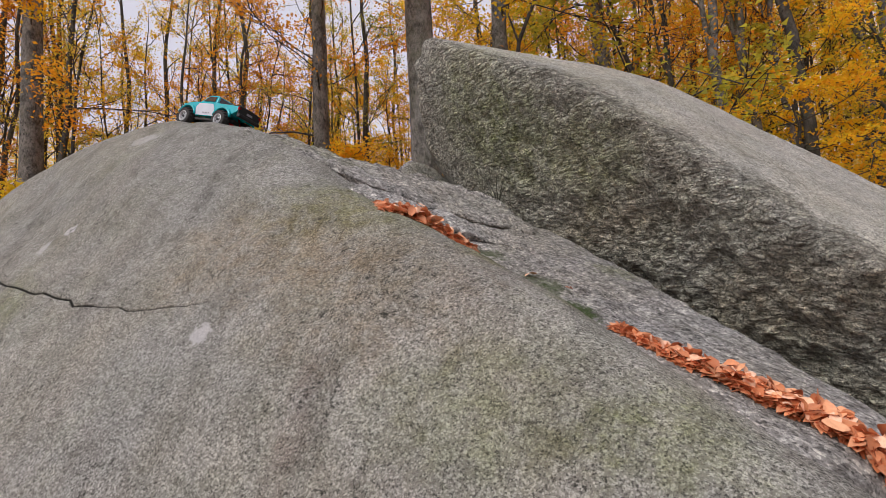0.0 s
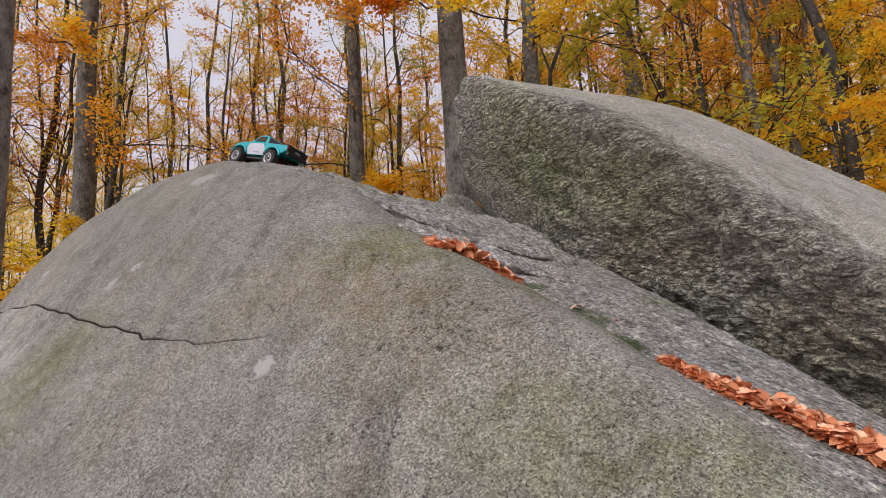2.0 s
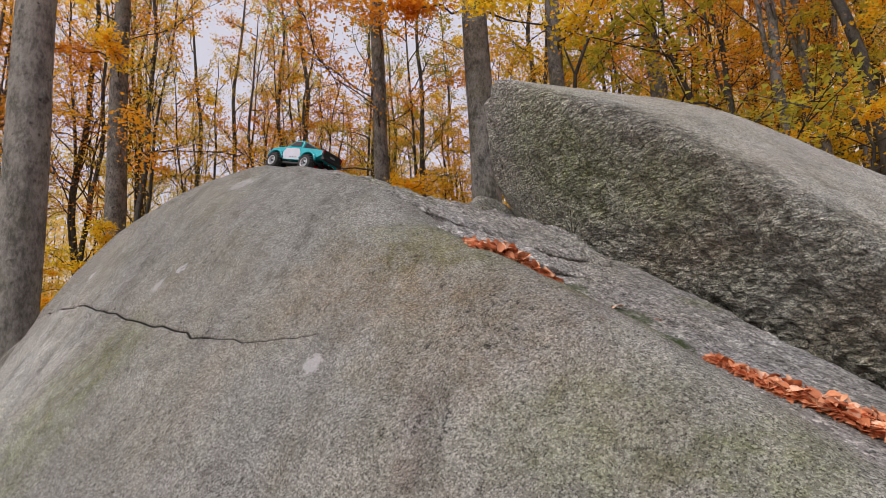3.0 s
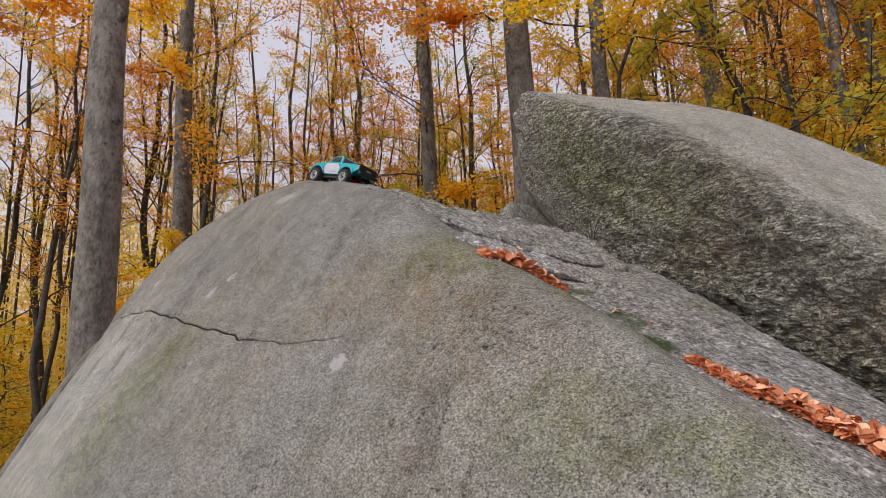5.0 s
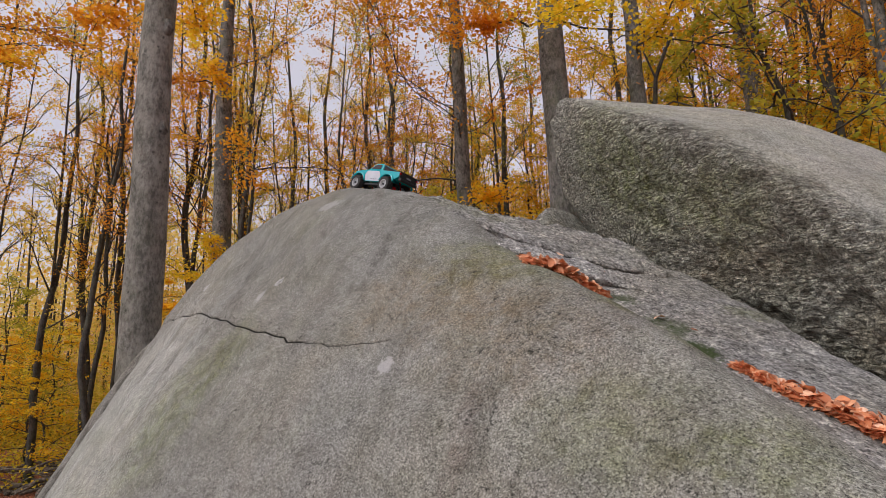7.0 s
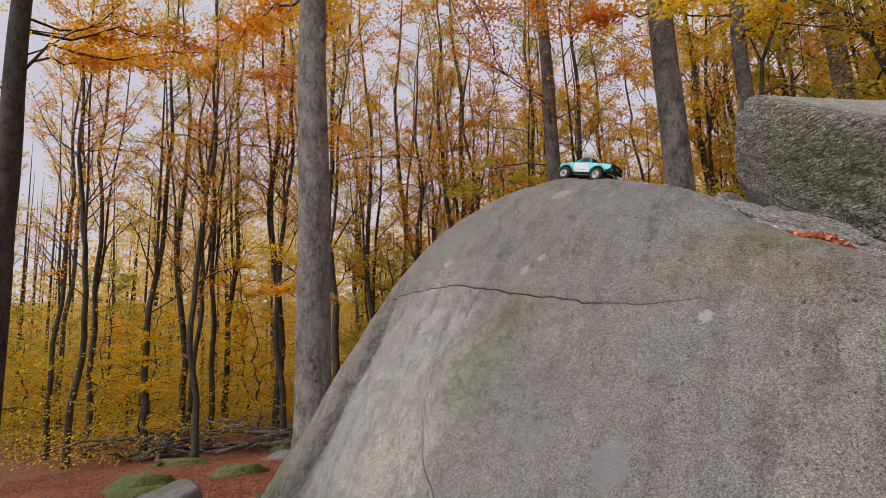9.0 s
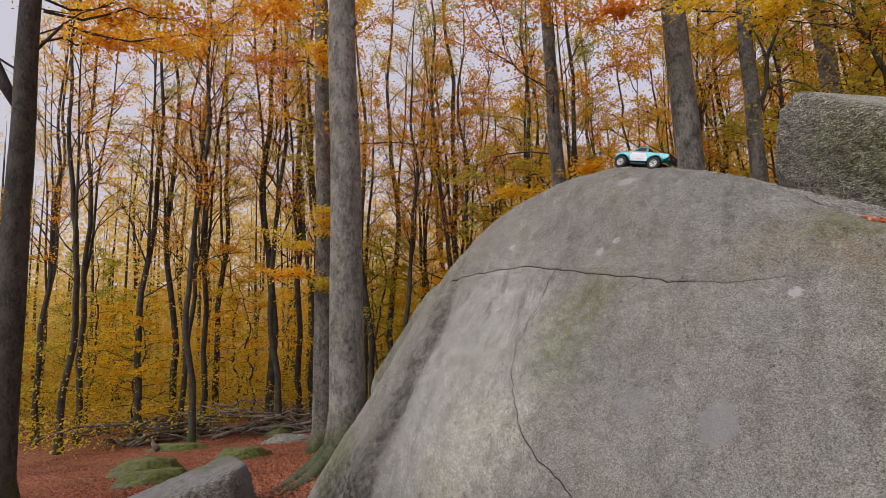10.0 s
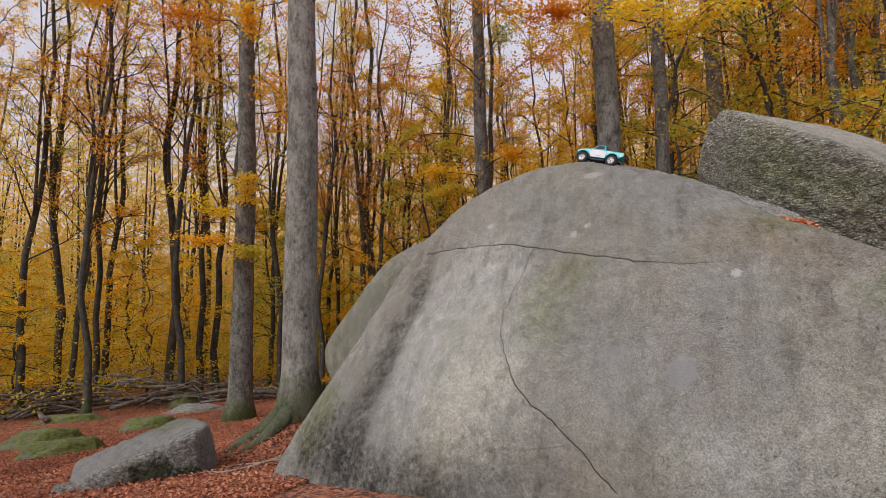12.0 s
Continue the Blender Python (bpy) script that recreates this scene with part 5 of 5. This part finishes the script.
on_tree(beech[3], "side_stem", v, f, m_dark_bark, "crooked dark side stem")



def leafy_bough(tree, a, b, leaf_m, seed, twigs=16, leaves=46):
    """A thin side branch in world places with layered leaf sprays, as two parts of its tree."""
    rng = np.random.RandomState(seed)
    a, b = np.array(a), np.array(b)
    long = np.linalg.norm(b - a)
    v, f, spots = [], [], []
    line = [a + (b - a) * k / 6 + rng.normal(0, 0.035 * long, 3) * (0 < k < 6) + np.array([0, 0, 0.06 * long * math.sin(math.pi * k / 6)]) for k in range(7)]
    tube(line, np.linspace(0.012 + 0.006 * long, 0.005, 7), 5, v, f)
    for _ in range(twigs):
        k = rng.randint(1, 6)
        p = line[k] + (line[k + 1] - line[k]) * rng.rand()
        e = p + ((b - a) / long * 0.5 + rng.normal(0, 0.6, 3) * [1, 1, 0.3]) * long * rng.uniform(0.12, 0.34)
        tube([p, e], [0.006, 0.002], 3, v, f)
        for _ in range(leaves):
            spots.append(p + (e - p) * rng.uniform(0.1, 1.15) + rng.normal(0, 1, 3) * [0.14, 0.14, 0.05])
    spots = np.array(spots)
    normal = rng.normal(0, 0.55, spots.shape) + [0, 0, 1]
    normal /= np.linalg.norm(normal, axis=1, keepdims=True)
    on_tree(tree, "limb", v, f, m_dark_bark)
    lv, lf = leaf_quads(spots, normal, 0.085, rng)
    tagged(on_tree(tree, "leaf_spray", lv, [tuple(int(i) for i in q) for q in lf], leaf_m), kind="stuff")


for which, a, b, leaf_m in ((1, (-12.3, 10.0, 3.2), (-13.2, 8.9, 3.5), m_gold), (1, (-12.4, 10.0, 3.9), (-13.6, 9.0, 4.7), m_gold), (1, (-12.3, 9.95, 3.0), (-11.3, 9.2, 3.1), m_lime), (1, (-12.3, 9.95, 4.3), (-11.4, 9.2, 5.0), m_gold),
                            (4, (-6.2, 12.4, 5.1), (-7.5, 11.4, 5.2), m_gold), (4, (-6.2, 12.4, 5.3), (-4.7, 11.5, 5.6), m_gold), (4, (-6.2, 12.4, 4.7), (-6.9, 11.3, 4.6), m_lime),
                            (2, (-2.4, 8.7, 7.5), (-1.2, 7.2, 6.3), m_gold), (2, (-2.5, 8.7, 7.4), (-3.5, 7.5, 6.9), m_rust), (3, (-1.4, 10.3, 7.2), (-0.3, 8.6, 7.0), m_gold),
                            (6, (-12.2, 2.8, 7.3), (-11.0, 4.6, 7.5), m_gold), (6, (-12.2, 2.8, 7.9), (-11.6, 5.6, 8.5), m_rust), (6, (-12.1, 2.7, 7.1), (-9.6, 4.4, 7.2), m_rust), (6, (-12.3, 2.8, 8.2), (-12.6, 5.4, 8.2), m_gold),
                            (0, (-6.5, 4.5, 7.2), (-8.4, 4.6, 7.1), m_rust), (0, (-6.5, 4.6, 7.6), (-7.6, 6.0, 7.7), m_gold), (0, (-6.3, 4.6, 7.3), (-5.0, 6.0, 7.5), m_rust),
                            (1, (-12.5, 10.0, 9.6), (-14.2, 8.8, 9.8), m_rust), (1, (-12.3, 10.0, 9.0), (-11.2, 8.9, 9.4), m_gold)):
    leafy_bough(beech[which], a, b, leaf_m, 100 + int(10 * abs(b[0]) + 7 * b[2]))
v, f = [], []
tube([(-12.4, 2.58, 6.05), (-12.55, 2.42, 6.4), (-12.62, 2.2, 6.95), (-12.7, 1.9, 7.7), (-12.7, 1.5, 9.0)], [0.10, 0.10, 0.085, 0.07, 0.04], 9, v, f)
on_tree(beech[6], "side_stem", v, f, m_dark_bark, "dark forked side stem")

POLES = [(-21.6, 10.1), (-23.6, 12.7), (-20.9, 11.3), (-21.3, 12.5), (-23.4, 14.6), (-19.7, 14.4), (-17.9, 13.3), (-19.6, 15.9), (-19.2, 16.3), (-16.0, 16.4), (-13.6, 15.7),
         (-16.1, 20.0), (-13.4, 18.2), (-13.8, 20.3), (-12.6, 19.8), (-13.0, 25.1), (-8.8, 24.5), (-3.0, 21.4), (-22.6, 8.0), (-24.2, 9.3), (-15.2, 13.4), (-16.3, 18.1), (-1.7, 24.7), (3.3, 26.6),
         (5.8, 24.2), (6.1, 22.0), (9.1, 24.2), (9.5, 29.4), (-9.2, 16.5), (-4.3, 19.5), (2.2, 17.5), (4.2, 15.0), (-8.0, 17.8), (-11.0, 22.0), (-18.5, 10.2), (-25.5, 8.5)]
rng = np.random.RandomState(5)
for _ in range(30):
    a, d = rng.uniform(-1.45, 0.62), rng.uniform(29, 48)
    POLES.append((round(-1 + d * math.sin(a), 1), round(d * math.cos(a), 1)))
forms = [dict(height=20, radius=0.125, bare=5.0, reach=3.0, limbs=26, twigs=10, sprays=26, size=0.104, plain_leaf=True, bend=0.4, rise=1.3, forks=1),
         dict(height=22, radius=0.14, bare=6.5, reach=3.2, limbs=26, twigs=10, sprays=26, size=0.104, plain_leaf=True, bend=0.4, rise=1.5, forks=1),
         dict(height=17, radius=0.10, bare=4.6, reach=2.8, limbs=24, twigs=10, sprays=26, size=0.104, plain_leaf=True, bend=0.5, rise=1.2, forks=1),
         dict(height=21, radius=0.115, bare=7.0, reach=2.8, limbs=22, twigs=10, sprays=26, size=0.104, plain_leaf=True, bend=0.4, rise=1.7, forks=1)]
first = []
for i, p in enumerate(POLES):
    if i < 4:
        first.append(plant("slender_tree", "slender dark-stemmed young beech with thin golden autumn leaves", "slender forest trees", p, 0, 1.0, m_dark_bark, (m_lime, m_gold, m_rust, m_gold)[i], seed=50 + i, **forms[i]))
    else:
        copy_thing(first[i % 4], pose(p[0], p[1], ground_z(*p), 0, 0, 77 * i) @ Matrix.Scale(0.85 + 0.35 * rng.rand(), 4))

for i, (x, y) in enumerate(((2.5, 14.2), (5.0, 18.6), (7.6, 20.4), (1.0, 21.2), (4.0, 22.4), (9.0, 18.0), (3.6, 16.6), (6.4, 14.6), (8.6, 21.6))):
    if i == 0:
        pale = plant("slender_tree", "slender pale-barked beech with rust-orange autumn leaves", "slender forest trees", (x, y), 0, 1.0, m_bark, m_rust, seed=57, **{**forms[2], "radius": 0.14, "bare": 6.0})
    else:
        copy_thing(pale, pose(x, y, ground_z(x, y), 0, 0, 63 * i) @ Matrix.Scale(0.8 + 0.05 * i, 4))
for i, (x, y) in enumerate(((-12.3, 17.2), (-14.6, 21.5))):
    copy_thing(first[2], pose(x, y, ground_z(x, y), 0, 0, 80 * i) @ Matrix.Scale(1.0 + 0.08 * i, 4))

# fuller young beeches on the bank behind the boulders
bushy = plant("slender_tree", "young beech with a full crown of golden yellow autumn leaves", "slender forest trees", (-6.1, 20.4), 0, 1.0, m_dark_bark, m_gold, seed=64,
              height=15, radius=0.09, bare=2.0, reach=2.8, limbs=32, twigs=9, sprays=38, size=0.11, plain_leaf=True, bend=0.5, rise=0.8, forks=1)
for i, (x, y) in enumerate(((-8.0, 23.4), (-5.0, 23.6), (-3.9, 20.6), (-2.6, 23.0), (-1.4, 19.9), (-0.4, 23.6), (0.8, 19.2), (2.4, 24.4), (-9.6, 21.0), (-11.6, 24.0), (-6.8, 26.5), (-9.0, 19.2), (-12.6, 21.4), (-15.6, 19.6), (-17.5, 17.6), (-4.6, 18.6), (-2.9, 26.5), (3.4, 20.8), (5.6, 25.2), (6.8, 21.8), (-7.4, 19.8), (8.6, 26.0), (1.6, 22.4))):
    copy_thing(bushy, pose(x, y, ground_z(x, y), 0, 0, 71 * i) @ Matrix.Scale(0.85 + 0.06 * (i % 5), 4))

SHRUBS = [(-4.5, 14.5), (-8.3, 14.0), (-9.7, 17.0), (-3.8, 16.5), (-0.8, 14.5), (1.5, 15.0), (3.0, 16.5), (4.6, 17.5), (2.2, 20.5), (6.5, 18.5), (0.5, 23.0), (8.2, 20.5), (-6.5, 18.0),
          (1.2, 12.5), (3.4, 12.8), (5.6, 14.2), (7.6, 16.0), (10.5, 18.0), (-31.5, 9.5), (-30.0, 13.5), (-27.0, 17.5), (-25.5, 21.0), (-21.5, 22.8), (-18.5, 24.5), (-16.0, 23.5), (-13.5, 22.5), (-10.5, 14.8), (-18.0, 21.0)]
for _ in range(60):
    a, d = rng.uniform(-1.45, 0.6), rng.uniform(22, 44)
    SHRUBS.append((round(-1 + d * math.sin(a), 1), round(d * math.cos(a), 1)))
forms = [dict(height=6.5, radius=0.045, bare=0.9, reach=2.4, limbs=22, twigs=8, sprays=29, size=0.12, plain_leaf=True, sides=6, bend=0.9, rise=0.35),
         dict(height=8.5, radius=0.06, bare=1.2, reach=2.8, limbs=24, twigs=8, sprays=29, size=0.128, plain_leaf=True, sides=6, bend=0.9, rise=0.4),
         dict(height=5.0, radius=0.035, bare=0.4, reach=2.2, limbs=20, twigs=8, sprays=29, size=0.118, plain_leaf=True, sides=6, bend=0.9, rise=0.3)]
first = []
for i, p in enumerate(SHRUBS):
    if i < 3:
        first.append(plant("beech_sapling", "low beech sapling with layered golden yellow leaves", "understory saplings", p, 0, 1.0, m_dark_bark, (m_gold, m_regrowth, m_gold)[i], seed=80 + i, **forms[i]))
    else:
        copy_thing(first[i % 3], pose(p[0], p[1], ground_z(*p), 0, 0, 51 * i) @ Matrix.Scale(0.8 + 0.45 * rng.rand(), 4))



def far_woods():
    """The wood beyond, as clumps of leaves and thin stems; low across the valley, high on the bank."""
    rng = np.random.RandomState(31)
    spots, wood, wf = [], [], []
    for _ in range(13000):
        a, d = rng.uniform(-1.5, 0.75), rng.uniform(42, 85)
        x, y = -1 + d * math.sin(a), d * math.cos(a)
        rough = 0.045 * math.sin(a * 11) + 0.04 * math.sin(a * 27 + 1) + 0.03 * math.sin(a * 61)
        top = d * (0.16 + 0.10 * min(1.0, max(0.0, (a + 1.25) / 0.3)) + rough + 0.33 * max(0.0, a + 0.35)) + 1
        z = ground_z(x, y)
        h = z + (top - z) * rng.rand() ** 0.95 * rng.choice([0.7, 0.9, 1.0, 1.25])
        spots.append(np.array([x, y, h]) + rng.normal(0, 1, (26, 3)) * [1.3, 1.3, 0.55])
    for _ in range(300):
        a, d = rng.uniform(-1.5, 0.75), rng.uniform(40, 70)
        x, y = -1 + d * math.sin(a), d * math.cos(a)
        z = ground_z(x, y)
        tube([(x, y, z), (x + rng.normal(0, 0.2), y, z + 7), (x + rng.normal(0, 0.5), y, z + 18)], [0.13, 0.09, 0.01], 5, wood, wf)
    spots = np.concatenate(spots)
    normal = rng.normal(0, 0.6, spots.shape) + [0, -0.3, 0.8]
    normal /= np.linalg.norm(normal, axis=1, keepdims=True)
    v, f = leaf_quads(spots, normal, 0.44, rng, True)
    ob = new("far_foliage", mesh_of("far_foliage", v, [tuple(int(i) for i in q) for q in f], m_hazed, False))
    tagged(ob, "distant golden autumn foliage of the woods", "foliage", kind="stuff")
    ob = new("far_stems", mesh_of("far_stems", wood, wf, m_dark_bark))
    tagged(ob, "distant dark tree stems in the woods", "tree stems", kind="stuff")


def low_growth():
    """Low yellow-green beech regrowth past the brushwood, down the slope: layered sprays with gaps between the bushes."""
    rng = np.random.RandomState(44)
    spots = []
    for i in range(480):
        a, d = rng.uniform(-1.5, -0.2), rng.uniform(24, 50)
        x, y = -1 + d * math.sin(a), d * math.cos(a)
        tall = rng.uniform(1.5, 7.5)
        if i >= 330:
            a, d, tall = rng.uniform(-1.25, -0.45), rng.uniform(23, 31), rng.uniform(0.5, 2.6)
            x, y = -1 + d * math.sin(a), d * math.cos(a)
        for _ in range(int(3 + tall * 1.3)):
            f = rng.rand()
            wide = 0.4 + 1.5 * math.sin(math.pi * min(1, f * 0.8 + 0.15))
            c = np.array([x, y, ground_z(x, y) + 0.2 + tall * f]) + rng.normal(0, 1, 3) * [wide, wide, 0.1]
            spots.append(c + rng.normal(0, 1, (34, 3)) * [0.65, 0.65, 0.10])
    spots = np.concatenate(spots)
    normal = rng.normal(0, 0.6, spots.shape) + [0, 0, 1.0]
    normal /= np.linalg.norm(normal, axis=1, keepdims=True)
    v, f = leaf_quads(spots, normal, 0.17, rng, True)
    ob = new("low_foliage", mesh_of("low_foliage", v, [tuple(int(i) for i in q) for q in f], m_regrowth, False))
    tagged(ob, "low yellow-green beech regrowth on the slope", "foliage", kind="stuff")


far_woods()
low_growth()
